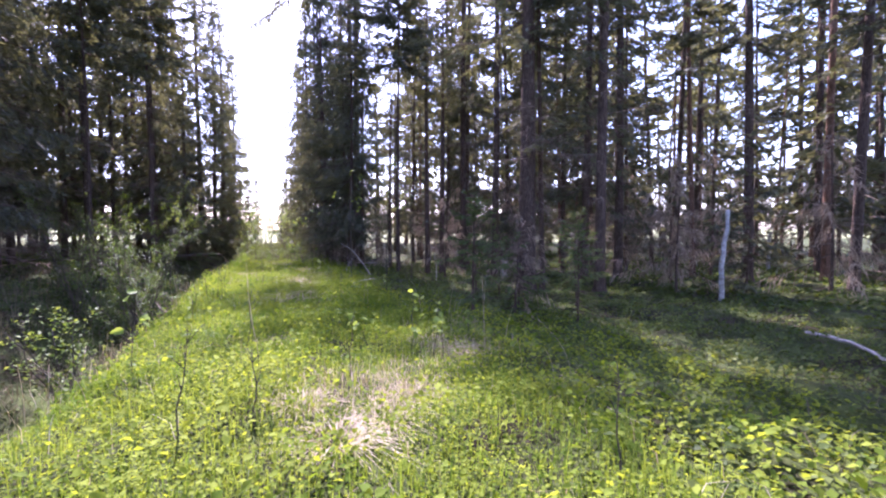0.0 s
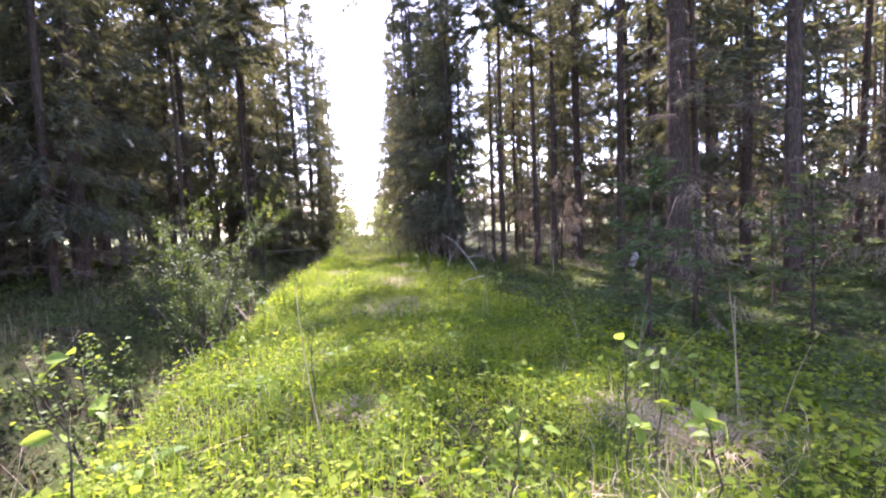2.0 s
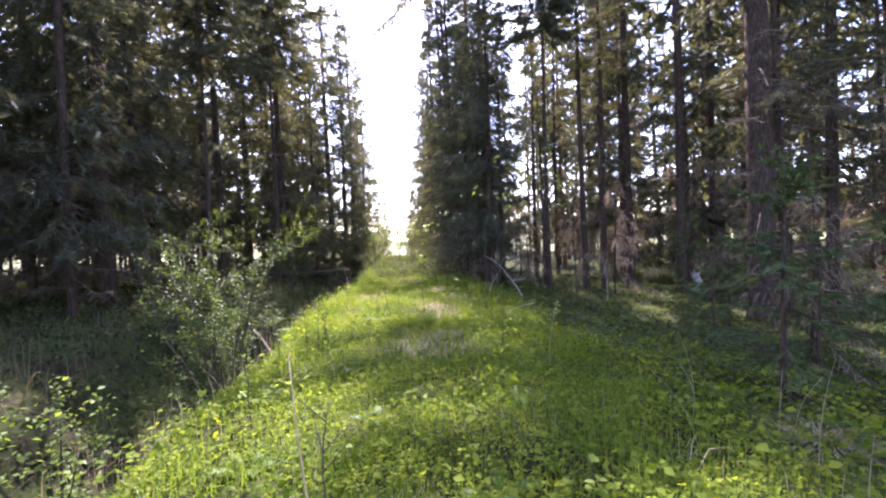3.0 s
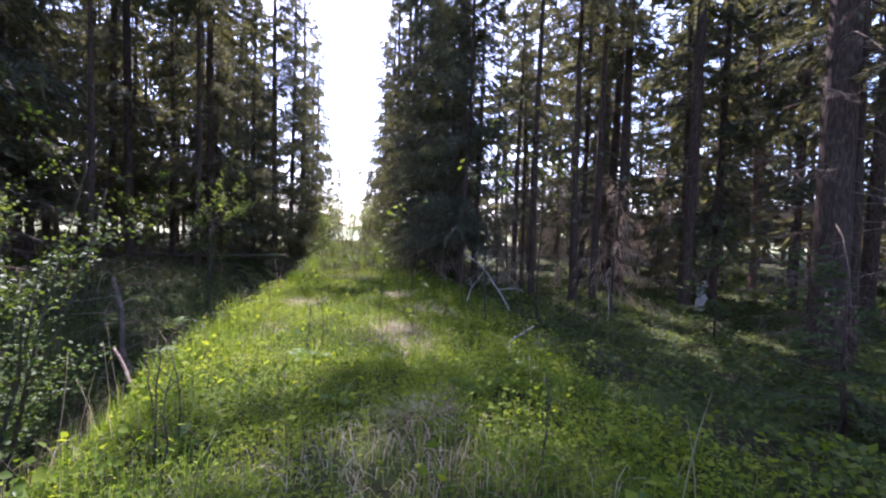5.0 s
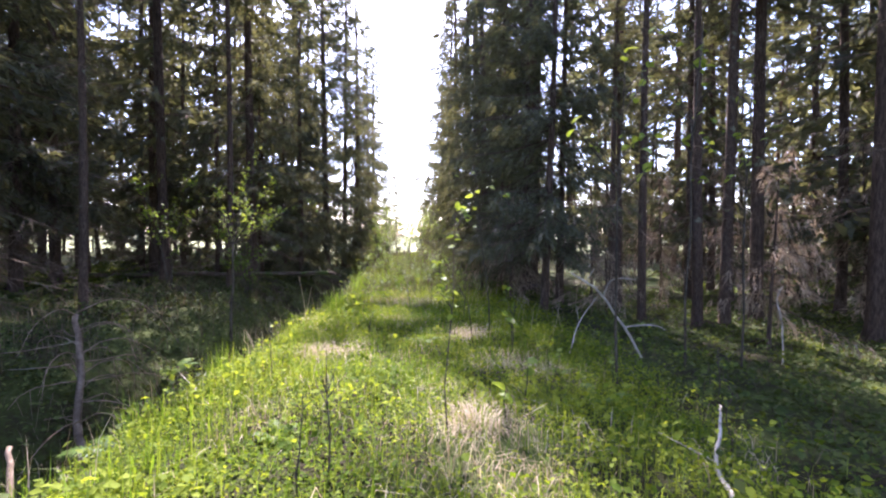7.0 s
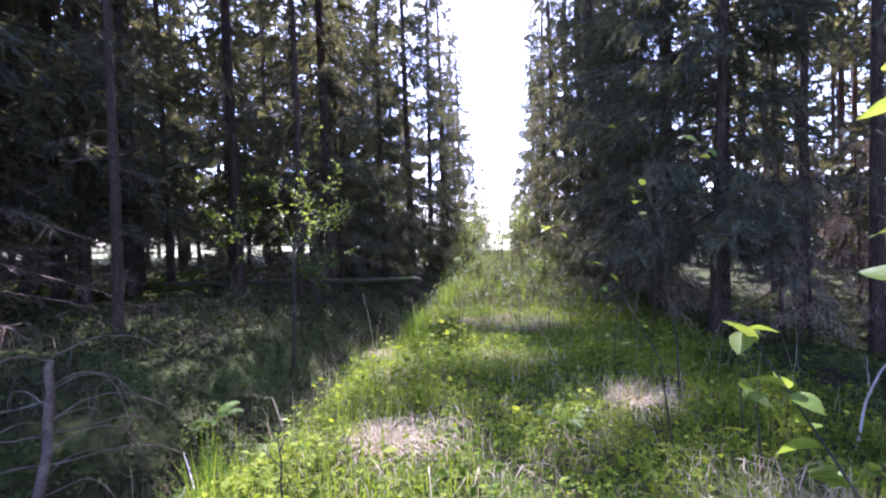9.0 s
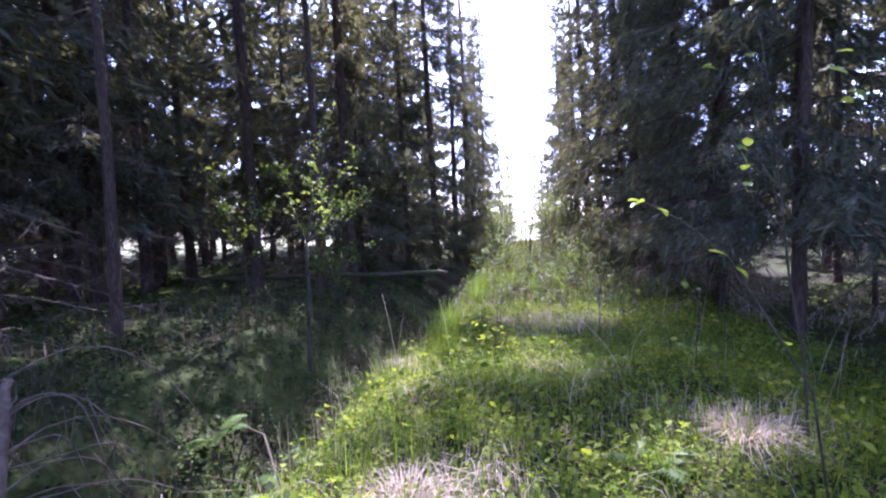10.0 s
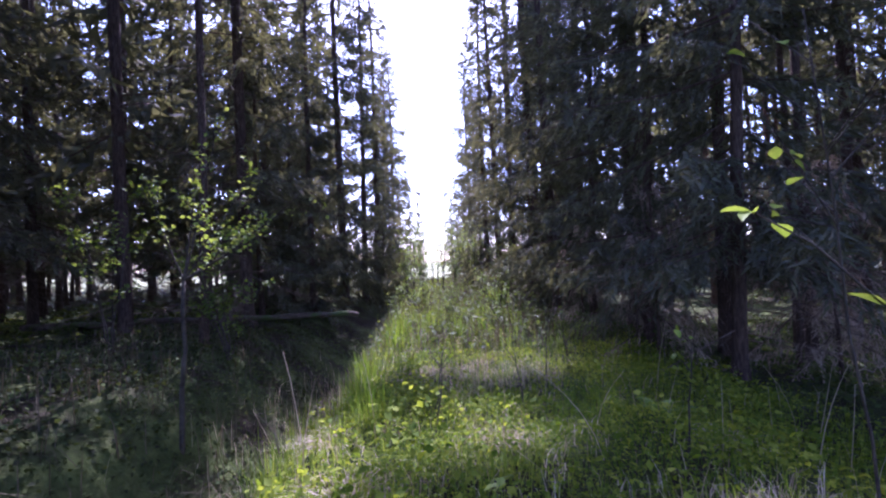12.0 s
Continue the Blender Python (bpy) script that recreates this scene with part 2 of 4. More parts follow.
# ---- trees ----
def trunk_mesh(name, rng, h, r0, bend=0.12, sides=12, flare=1.45, r_top=0.025):
    z = np.concatenate([[-0.35, 0.0, 0.12, 0.35, 0.8], np.linspace(1.6, h, 13)])
    ph = rng.uniform(0, 6.28, 2)
    s = np.clip(z / h, 0, 1)
    x = bend * (np.sin(3.1 * s + ph[0]) - math.sin(ph[0]))
    y = bend * (np.sin(2.3 * s + ph[1]) - math.sin(ph[1]))
    r = r0 * (1 - s) ** 0.75 + min(r_top, 0.3 * r0)
    r[:4] *= [flare * 1.12, flare, 1.2, 1.07]
    t = Tubes()
    wob = 1 + rng.uniform(-0.06, 0.06, (len(z), sides))
    lobes = 1 + 0.16 * np.sin(np.arange(sides) * 2 * np.pi * 4 / sides + rng.uniform(0, 6))
    wob[:3] *= lobes
    t.add(np.stack([x, y, z], -1), r, sides, True, wob)
    return t.mesh(name), lambda zz: (np.interp(zz, z, x), np.interp(zz, z, y), np.interp(zz, z, r))


def limbs(rng, at, zs, lengths, slope, tip, sec_per_m, sec_len, tuft_len, tuft_w, tuft_step, hang, wood=0.011, azimuths=None, sides=3):
    """Limbs with side twigs and needle sprays: returns Tubes of wood, and triangles of needles."""
    tubes, tris = Tubes(), []
    for k, (z, L) in enumerate(zip(zs, lengths)):
        cx, cy, cr = at(z)
        az = rng.uniform(0, 2 * np.pi) if azimuths is None else azimuths[k]
        out = np.array([math.cos(az), math.sin(az), 0.0])
        side = np.array([-out[1], out[0], 0.0])
        sl, tp = slope(z) + rng.normal(0, 0.12), tip + rng.normal(0, 0.08)
        s = np.linspace(0, 1, 6)
        sway = rng.normal(0, 0.07)
        pts = np.array([cx, cy, z]) + L * (s[:, None] * out + (sway * s ** 2)[:, None] * side + (sl * s + tp * s ** 2)[:, None] * np.array([0, 0, 1.0]))
        w3 = [0, 2, 5] if tuft_len < 0.29 else [0, 5]
        tubes.add(pts[w3], np.maximum(wood * L ** 0.6 * (1 - 0.85 * s[w3]) + 0.002, 0.003), sides, False)
        n = int(sec_per_m * L) + 3
        u = np.sort(rng.uniform(0.12, 1.0, n))
        base = np.stack([np.interp(u, s, pts[:, i]) for i in range(3)], -1)
        tang = unit(np.stack([np.interp(u, s, np.gradient(pts[:, i])) for i in range(3)], -1))
        sg = rng.choice([-1.0, 1.0], n)
        d = unit(0.75 * tang + (sg * rng.uniform(0.45, 1.0, n))[:, None] * side + np.array([0, 0, -1.0]) * (hang * rng.uniform(0.3, 1.3, n))[:, None] + rng.normal(0, 0.12, (n, 3)))
        ln = sec_len * (0.4 + 0.6 * np.sqrt(np.clip(1.15 - u, 0, 1))) * rng.uniform(0.6, 1.2, n) * min(1.0, 0.4 + L * 0.5)
        m = max(2, int(sec_len / tuft_step))
        q = (np.arange(m) + 0.5) / m
        b = base[:, None] + d[:, None] * (ln[:, None] * q[None])[..., None] + np.array([0, 0, -1.0]) * (hang * 0.35 * ln[:, None] * q[None] ** 2)[..., None]
        td = unit(d[:, None] + rng.normal(0, 0.42, (n, m, 3)))
        pr = unit(np.cross(td, rng.normal(0, 1, (n, m, 3))))
        tl = tuft_len * rng.uniform(0.65, 1.3, (n, m, 1))
        tw = tuft_w * rng.uniform(0.7, 1.3, (n, m, 1))
        tri = np.stack([b - pr * tw - td * tl * 0.3, b + pr * tw - td * tl * 0.3, b + td * tl * 0.7], 2)
        tris.append(tri.reshape(-1, 3, 3))
    return tubes, np.concatenate(tris)


def dead_limb(rng, at, z, L):
    """One bare limb with forked twigs: Tubes and blades."""
    t, blades = Tubes(), []
    az = rng.uniform(0, 2 * np.pi)
    cx, cy, cr = at(z)
    out = np.array([math.cos(az), math.sin(az), 0.0])
    side = np.array([-out[1], out[0], 0.0])
    s = np.linspace(0, 1, 4)
    sl, cv = rng.uniform(-0.4, 0.15), rng.uniform(-0.3, 0.12)
    pts = np.array([cx, cy, z]) + L * (s[:, None] * out + (sl * s + cv * s ** 2)[:, None] * np.array([0, 0, 1.0]) + (rng.normal(0, 0.12) * s ** 2)[:, None] * side)
    t.add(pts, 0.0095 * L ** 0.5 * (1 - 0.8 * s) + 0.0015, 3, False)
    k = int(11 * L) + 4
    u = rng.uniform(0.2, 1, k)
    b = np.stack([np.interp(u, s, pts[:, i]) for i in range(3)], -1)
    d = unit(0.6 * out + rng.choice([-1, 1], k)[:, None] * side * rng.uniform(0.4, 1, k)[:, None] + rng.normal(0, 0.25, (k, 3)) + np.array([0, 0, -0.35]))
    ln = rng.uniform(0.15, 0.5, k)[:, None] * min(1, L)
    pr = unit(np.cross(d, rng.normal(0, 1, (k, 3)))) * 0.0045
    blades.append(np.stack([b - pr, b + pr, b + d * ln], 1))
    for f in (0.35, 0.65):
        b2 = b + d * ln * f
        d2 = unit(d + rng.normal(0, 0.6, (k, 3)) + np.array([0, 0, -0.3]))
        blades.append(np.stack([b2 - pr * 0.8, b2 + pr * 0.8, b2 + d2 * ln * 0.6], 1))
    return t, np.concatenate(blades)


def dead_limbs(rng, at, z0, z1, n, length):
    """Many bare limbs, gathered."""
    t, blades = Tubes(), []
    for _ in range(n):
        a, b = dead_limb(rng, at, rng.uniform(z0, z1), length * rng.uniform(0.4, 1.25))
        base = sum(len(x) for x in t.v)
        t.v += a.v
        t.f += [tuple(base + q for q in f) for f in a.f]
        blades.append(b)
    return t, np.concatenate(blades)


def joined(name, tubes, tris):
    """Tubes and loose triangles in one mesh."""
    v = np.concatenate(tubes.v)
    tv = np.asarray(tris).reshape(-1, 3)
    f = list(tubes.f) + [(len(v) + i, len(v) + i + 1, len(v) + i + 2) for i in range(0, len(tv), 3)]
    return face_mesh(name, np.concatenate([v, tv]), f, False)


def make_spruce(seed, h, r0, live, radius, n_live, near=True, dead=(0.7, 6.5, 26, 1.2), hang=0.35, label="", name="spruce_tree", low_radius=1.0, bark_mat=None, sec=9.0, bend=0.12, tuft=(0.22, 0.021, 0.064), needles=None, sec_len=0.45, single=0, taper=0.65, one_side=0.0):
    rng = np.random.default_rng(seed)
    tree = new(name)
    tm, at = trunk_mesh("trunk", rng, h, r0, bend, 12 if near else 7)
    obj("trunk", tm, bark_mat or BARK, tree)
    zs = live + (h - live) * np.sort(rng.uniform(0, 1, n_live)) ** 1.15
    q = (zs - live) / (h - live)
    lengths = radius * (1 - q) ** taper * rng.uniform(0.6, 1.15, n_live) * np.interp(q, [0, 0.15], [low_radius, 1.0]) + 0.15
    turns = rng.uniform(0, 2 * np.pi, n_live)
    lengths *= 1 + one_side * np.cos(turns - np.pi)
    slope = lambda z: np.interp((z - live) / (h - live), [0, 0.5, 1], [-0.45, -0.2, 0.7])
    tubes, tris = limbs(rng, at, zs, lengths, slope, 0.2, sec, sec_len, *tuft, hang, azimuths=turns)
    tagged(obj("crown", tri_mesh("crown", tris), needles or NEEDLES, tree), kind="stuff")
    tagged(obj("branchwork", tubes.mesh("branchwork"), BARK, tree), kind="stuff")
    for _ in range(single):
        dt, db = dead_limb(rng, at, rng.uniform(dead[0], dead[1] * 0.8), dead[3] * rng.uniform(0.6, 1.35))
        obj("dead_branch", joined("dead_branch", dt, db), DEADWOOD, tree)
    if dead:
        dt, db = dead_limbs(rng, at, dead[0], dead[1], dead[2], dead[3])
        tagged(obj("deadwood", joined("deadwood", dt, db), DEADWOOD, tree, "bare grey-brown lower twigs"), kind="stuff")
    return tagged(tree, label, "tree", "trees of the spruce stand")


def place(ob, x, y, turn=0.0, scale=1.0, sink=0.0, tilt=(0.0, 0.0), tall=None):
    m = Matrix.Translation((x, y, gz(x, y) - sink)) @ Euler((radians(tilt[0]), radians(tilt[1]), radians(turn))).to_matrix().to_4x4()
    return m @ Matrix.Diagonal((scale, scale, tall or scale, 1))


class Kind:
    """A model that is set first time in place, then copied."""

    def __init__(self, ob):
        self.ob, self.used = ob, False

    def put(self, m, label=""):
        if self.used:
            o = copy_thing(self.ob, m)
        else:
            o, self.used = self.ob, True
            o.matrix_basis = m
        return tagged(o, label) if label else o


EDGE_LABEL = "tall spruce with green branches hanging down to the ground"
STAND_LABEL = "tall dark spruce trunk with bare dead lower twigs"
FAR_TUFT = (0.5, 0.076, 0.2)
edge_kinds = [Kind(make_spruce(10 + i, h, 0.13, 0.3, rad, 150, True, None, 0.95, EDGE_LABEL, low_radius=0.8, sec=12.5, tuft=(0.25, 0.021, 0.068), taper=0.9)) for i, (h, rad) in enumerate([(17.0, 2.5), (15.5, 2.3), (18.5, 2.6)])]
stand_kinds = [Kind(make_spruce(20 + i, h, r, live, rad, n, True, (0.5, live + 2.0, 23, 1.35), 0.4, STAND_LABEL, single=14)) for i, (h, r, live, rad, n) in enumerate(
    [(18.0, 0.1, 6.5, 1.9, 92), (19.0, 0.125, 7.5, 1.9, 88), (16.0, 0.065, 4.5, 1.7, 92), (17.5, 0.1, 7.0, 1.7, 84)])]
left_kinds = [Kind(make_spruce(25 + i, h, r, live, rad, n, True, (0.5, live + 2.0, 20, 1.3), 0.85, "dark spruce with needled branches above bare twigs", single=10)) for i, (h, r, live, rad, n) in enumerate(
    [(20.5, 0.09, 2.2, 2.0, 165), (21.5, 0.11, 2.8, 2.1, 160), (19.0, 0.07, 1.8, 1.8, 150)])]
far_kinds = [Kind(make_spruce(30 + i, h, r, live, rad, n, False, (0.4, live + 1.0, 7, 1.5), 0.5, "spruce deep in the stand with a thin trunk", sec=5.0, tuft=FAR_TUFT, sec_len=0.6)) for i, (h, r, live, rad, n) in enumerate(
    [(17.0, 0.085, 2.2, 2.0, 60), (18.5, 0.1, 3.6, 1.9, 54), (15.0, 0.065, 1.4, 1.9, 58)])]
pine_kinds = [Kind(make_spruce(40 + i, 20.0, 0.1, 9.0, 2.0, 40, False, (1.5, 9.0, 12, 0.9), 0.1, "straight reddish pine trunk with a high crown", "pine_tree", bark_mat=PINE_BARK, sec=7.0, tuft=FAR_TUFT, sec_len=0.55)) for i in range(2)]
# crown drawn out to one side, above the view, to shade the floor
thick_kind = Kind(make_spruce(50, 21.0, 0.23, 7.5, 3.1, 110, True, (1.2, 6.5, 22, 1.9), 0.5, "thick old spruce trunk with dead lower twigs", bend=0.06, single=12, taper=0.4, one_side=0.6))
limb_kind = Kind(make_spruce(51, 11.0, 0.075, 1.7, 2.25, 108, True, (0.5, 3.0, 12, 1.2), 1.0, "spruce with long limbs and hanging curtains of twigs", sec=16.0, tuft=(0.17, 0.018, 0.055), single=8, taper=0.5, one_side=0.28, low_radius=0.8))
clear_kind = Kind(make_spruce(54, 19.0, 0.165, 12.5, 1.8, 60, True, (1.6, 9.0, 7, 0.9), 0.4, "straight dark spruce trunk bare to a high crown", single=8))
# added trees: crowns kept above the view, there only to cast shade
shade_crown_kind = Kind(make_spruce(53, 22.6, 0.12, 17.8, 3.4, 95, True, (2.0, 15.0, 18, 1.3), 0.5, "added very tall spruce with an unseen high crown that shades the ground", sec=10.0, tuft=(0.32, 0.055, 0.1), sec_len=0.6, single=6, taper=0.3, one_side=0.8))
# the broad crown is made up above the view to shade bank and ditch
spread_kind = Kind(make_spruce(52, 18.3, 0.11, 13.0, 3.7, 90, True, (0.7, 11.0, 26, 1.4), 0.5, "tall spruce over bare twigs, its broad high crown added for shade", sec=10.0, tuft=(0.3, 0.05, 0.1), sec_len=0.6, single=12, taper=0.35, one_side=0.45))
young_kinds = [Kind(make_spruce(60 + i, h, 0.02, 0.15, rad, n, True, None, 0.35, "young spruce with pale drooping branches", "young_spruce", sec=16.0, tuft=(0.09, 0.012, 0.035), needles=NEEDLES_PALE, sec_len=0.26, bend=0.03)) for i, (h, rad, n) in enumerate([(2.1, 0.85, 34), (1.6, 0.75, 30), (2.6, 0.95, 38)])]
brush_kinds = [Kind(make_spruce(70 + i, h, 0.03, 0.2, rad, n, False, (0.2, 1.8, 10, 0.9), 0.4, "small shaded spruce under the tall trees", "young_spruce", sec=7.0, tuft=(0.3, 0.035, 0.12), sec_len=0.4, bend=0.05)) for i, (h, rad, n) in enumerate([(3.4, 1.1, 34), (2.5, 1.0, 30), (4.5, 1.2, 38)])]

rt = random.Random(5)
taken = []


def stand(kind, x, y, scale=1.0, label="", tilt=(0, 0), turn=None):
    taken.append((x, y))
    return kind.put(place(None, x, y, rt.uniform(0, 360) if turn is None else turn, scale, 0.05, tilt), label)


# rows along the ride
for i, (x, y, s) in enumerate([(-2.2, 28.2, 1.1), (-2.4, 24.2, 0.75), (-1.9, 31.3, 0.95), (-1.8, 35.0, 1.0), (-1.9, 38.5, 1.05), (-1.8, 42.5, 0.95), (-2.0, 46.5, 1.0), (-4.6, 26.0, 1.0), (-4.8, 33.0, 1.0),
                               (4.7, 24.5, 1.0), (4.6, 28.0, 0.95), (4.5, 31.5, 1.05), (4.4, 35.5, 0.95), (4.3, 39.5, 1.0), (4.3, 43.5, 0.95), (4.4, 47.0, 1.0), (6.8, 28.0, 1.0), (7.0, 34.0, 1.0)]):
    stand(edge_kinds[i % 3], x, y, s)
for x, y, s in ((-0.7, 36.5, 0.34), (-0.3, 41.0, 0.38), (0.2, 46.0, 0.36), (3.2, 38.0, 0.33), (3.0, 43.0, 0.36), (2.7, 47.0, 0.36), (-0.9, 31.0, 0.26)):
    stand(edge_kinds[0], x, y, s, "young spruce with branches down to the ground")
stand(limb_kind, 4.85, 14.55, 0.82, turn=10)
stand(limb_kind, 4.7, 19.0, 1.05, turn=-20)
stand(edge_kinds[2], 4.7, 22.0, 0.9)
stand(limb_kind, -3.3, 22.2, 0.95, turn=180)
# extra spruce, added to shade the ditch
stand(left_kinds[1], -3.2, 21.0, 1.1)
# the last two are added to shade the forest floor
for k, x, y in ((0, 6.0, 25.4), (1, 7.4, 28.2), (1, 6.6, 31.0), (2, 9.7, 22.4), (0, 10.9, 19.8)):
    stand(left_kinds[k], x, y, 1.0)
# added here so that its crown shades the ditch
stand(spread_kind, -2.6, 17.6, 0.62, turn=180)
stand(limb_kind, -3.4, 25.4, 1.0, turn=165)
stand(clear_kind, 5.6, 16.0, 0.5)
stand(limb_kind, 4.9, 16.9, 1.0, turn=-15)
stand(thick_kind, 9.4, 8.5, 1.0, turn=15)
for x, y, s, turn in ((6.85, 14.5, 1.04, 0), (-3.35, 13.4, 0.86, 170)):
    stand(spread_kind, x, y, s, turn=turn)
# positions chosen so the unseen crowns shade bands of the bank and floor
for x, y, s, turn in ((5.4, 18.4, 1.0, 0), (5.9, 19.8, 0.98, 0), (10.6, 13.3, 1.0, 0), (4.5, 28.0, 1.0, 0)):
    stand(shade_crown_kind, x, y, s, turn=turn)
for x, y, s in ((7.5, 17.1, 0.85), (6.85, 16.0, 0.92), (8.2, 14.8, 1.2), (8.85, 14.9, 1.22)):
    stand(clear_kind, x, y, s)
for x, y, k, s in [(10.0, 8.6, 2, 1.0), (10.3, 15.9, 1, 1.0), (10.9, 7.0, 3, 1.2),
                   (11.6, 18.9, 1, 1.1), (14.2, 10.2, 3, 1.1), (17.5, 7.6, 1, 1.1), (18.5, 5.0, 0, 1.2), (13.8, 13.2, 2, 1.1)]:
    stand(stand_kinds[k], x, y, s)
for x, y, k, s in [(-4.8, 10.0, 2, 1.0), (-5.7, 12.6, 1, 1.3), (-7.4, 18.2, 0, 1.0), (-9.3, 20.7, 1, 1.0), 
                   (-10.0, 26.5, 0, 1.0), (-7.3, 22.6, 1, 1.0), (-8.6, 17.4, 1, 1.05), (-9.6, 15.3, 0, 1.0), (-10.6, 18.4, 1, 1.1), (-8.9, 21.5, 0, 1.0), (-6.7, 29.8, 1, 1.0), (-8.2, 15.0, 0, 1.1), (-7.8, 11.0, 0, 1.0), (-9.6, 12.9, 2, 1.0), (-4.6, 5.2, 0, 1.0), (-6.2, 6.5, 1, 1.0), (-6.6, 14.3, 1, 1.0), (-7.2, 16.7, 0, 1.1), (12.5, 14.6, 0, 1.0), (13.2, 10.9, 1, 1.0)]:
    stand(left_kinds[k], x, y, s)

# the stand behind them
for side, x0, x1 in ((-1, 5.0, 33.0), (1, 10.5, 40.0)):
    step = 2.6
    for i in range(int((x1 - x0) / step) + 1):
        for j in range(24):
            x, y = x0 + (i + rt.uniform(0.05, 0.95)) * step, -10 + (j + rt.uniform(0.05, 0.95)) * step
            xw = x if side > 0 else -x
            if any((xw - p) ** 2 + (y - q) ** 2 < 1.8 for p, q in taken) or y > 50:
                continue
            if side > 0 and x < 11.2 and 17 < y < 25:
                continue
            if side > 0 and 10 < x < 13.5 and 9.5 < y < 14:
                continue
            if side > 0 and 11 < x < 14.5 and 1 < y < 9:
                continue
            if side > 0 and 11.5 < x < 20 and 2 < y < 17 and rt.random() < 0.6:
                continue
            if y < 5 and (abs(xw - 2.3) > 22 or rt.random() < 0.4):
                continue
            near = math.hypot(xw - 2.2, max(0, y - 10)) < 10.5
            if rt.random() < ((0.2 if near else 0.12) if side > 0 else (0.2 if near and x < 7 else 0.03)):
                continue
            if rt.random() < 0.22:
                stand(rt.choice(brush_kinds), xw, y, rt.uniform(0.8, 1.3))
                continue
            if near:
                kind = rt.choice(stand_kinds if side > 0 else left_kinds)
            else:
                kind = rt.choice(pine_kinds) if rt.random() < (0.22 if side > 0 else 0.05) else rt.choice(far_kinds)
            stand(kind, xw, y, rt.uniform(0.85, 1.2), tilt=(rt.gauss(0, 1.2), rt.gauss(0, 1.2)))
for x, y in ((-1.5, -11), (1.0, -14), (4.2, -12), (6.5, -9), (-4.5, -8), (8.5, -5)):
    stand(rt.choice(far_kinds), x, y, rt.uniform(0.85, 1.05))
for _ in range(42):
    x, y = rt.uniform(13, 40), rt.uniform(-2, 46)
    if all((x - p) ** 2 + (y - q) ** 2 > 0.8 for p, q in taken):
        stand(rt.choice(brush_kinds), x, y, rt.uniform(0.8, 1.5))
for _ in range(42):
    x, y = -rt.uniform(6, 32), rt.uniform(6, 48)
    if all((x - p) ** 2 + (y - q) ** 2 > 0.8 for p, q in taken):
        stand(rt.choice(brush_kinds), x, y, rt.uniform(0.8, 1.4))
withered = Kind(make_spruce(80, 3.4, 0.028, 0.9, 1.15, 22, True, (0.2, 2.8, 12, 1.0), 1.5, "small withered spruce with hanging brown needles", "withered_spruce", sec=13.0, tuft=(0.13, 0.01, 0.045), needles=NEEDLES_DEAD, sec_len=0.4, bend=0.05))
for x, y, k in ((8.3, 12.9, 0.9), (4.3, 15.3, 0.75), (6.1, 15.3, 0.95), (3.95, 17.2, 0.6), (4.6, 16.6, 0.7), (5.1, 17.4, 0.9), (6.3, 14.9, 0.8), (7.2, 5.0, 0.7), (12.6, 15.5, 1.4), (10.8, 17.8, 1.3), (14.5, 8.0, 1.4), (13.0, 6.3, 1.1), (15.5, 12.0, 1.5), (16.8, 4.6, 1.4), (9.4, 18.6, 1.2), (14.0, 19.5, 1.5), (18.0, 9.5, 1.5)):
    stand(withered, x, y, k)
for x, y, k, s in ((5.4, 3.3, 0, 1.0), (6.9, 4.6, 1, 1.0), (6.6, 5.9, 1, 0.9), (8.9, 10.2, 2, 0.9), (8.0, 7.6, 0, 0.8), (7.6, 3.4, 2, 0.9), (9.0, 5.4, 0, 1.0)):
    stand(young_kinds[k], x, y, s)

# far line of trees beyond the meadow
for i in range(16):
    stand(rt.choice(far_kinds), -24 + i * 3.4 + rt.uniform(-1.5, 1.5), 175 + rt.uniform(-8, 14), rt.uniform(0.5, 0.75), "distant tree beyond the meadow")


# ---- ground cover ----
def scatter(rng, x0, x1, y0, y1, per_m2, clump=0.0, freq=1.0):
    n = int((x1 - x0) * (y1 - y0) * per_m2)
    x = rng.uniform(x0, x1, n) + rng.normal(0, 0.16 + 0.01 * (x1 - x0), n)
    y = rng.uniform(y0, y1, n) + rng.normal(0, 0.5, n)
    if clump:
        c = 0.5 + 0.5 * np.sin(freq * (2.1 * x + 1.3 * y) + 1.0) * np.sin(freq * (1.7 * y - 1.1 * x) + 0.5) + 0.35 * np.sin(freq * (5.3 * x - 4.1 * y))
        keep = rng.uniform(0, 1, n) > clump * (1 - c)
        x, y = x[keep], y[keep]
    return x, y


def dry(x, y):
    """How far a spot of the bank is dry and matted, from 0 to 1."""
    f = np.sin(1.1 * x + 0.7 * y + 0.3) * np.sin(0.9 * y - 0.8 * x + 1.0) + 0.5 * np.sin(2.7 * x - 1.9 * y + 2.0) * np.sin(2.3 * y + 1.1 * x)
    spots = sum(1.6 * np.exp(-(((x - cx) / rx) ** 2 + ((y - cy) / ry) ** 2)) for cx, cy, rx, ry in DRY_SPOTS)
    return np.clip(1.4 * (f - 0.95), 0, 0.6) + np.clip(spots, 0, 1)


def green(rng, xy, thin=1.0):
    x, y = xy
    keep = rng.uniform(0, 1, len(x)) > thin * dry(x, y)
    return x[keep], y[keep]


def matted(rng, xy):
    x, y = xy
    keep = rng.uniform(0, 1, len(x)) < dry(x, y)
    return x[keep], y[keep]


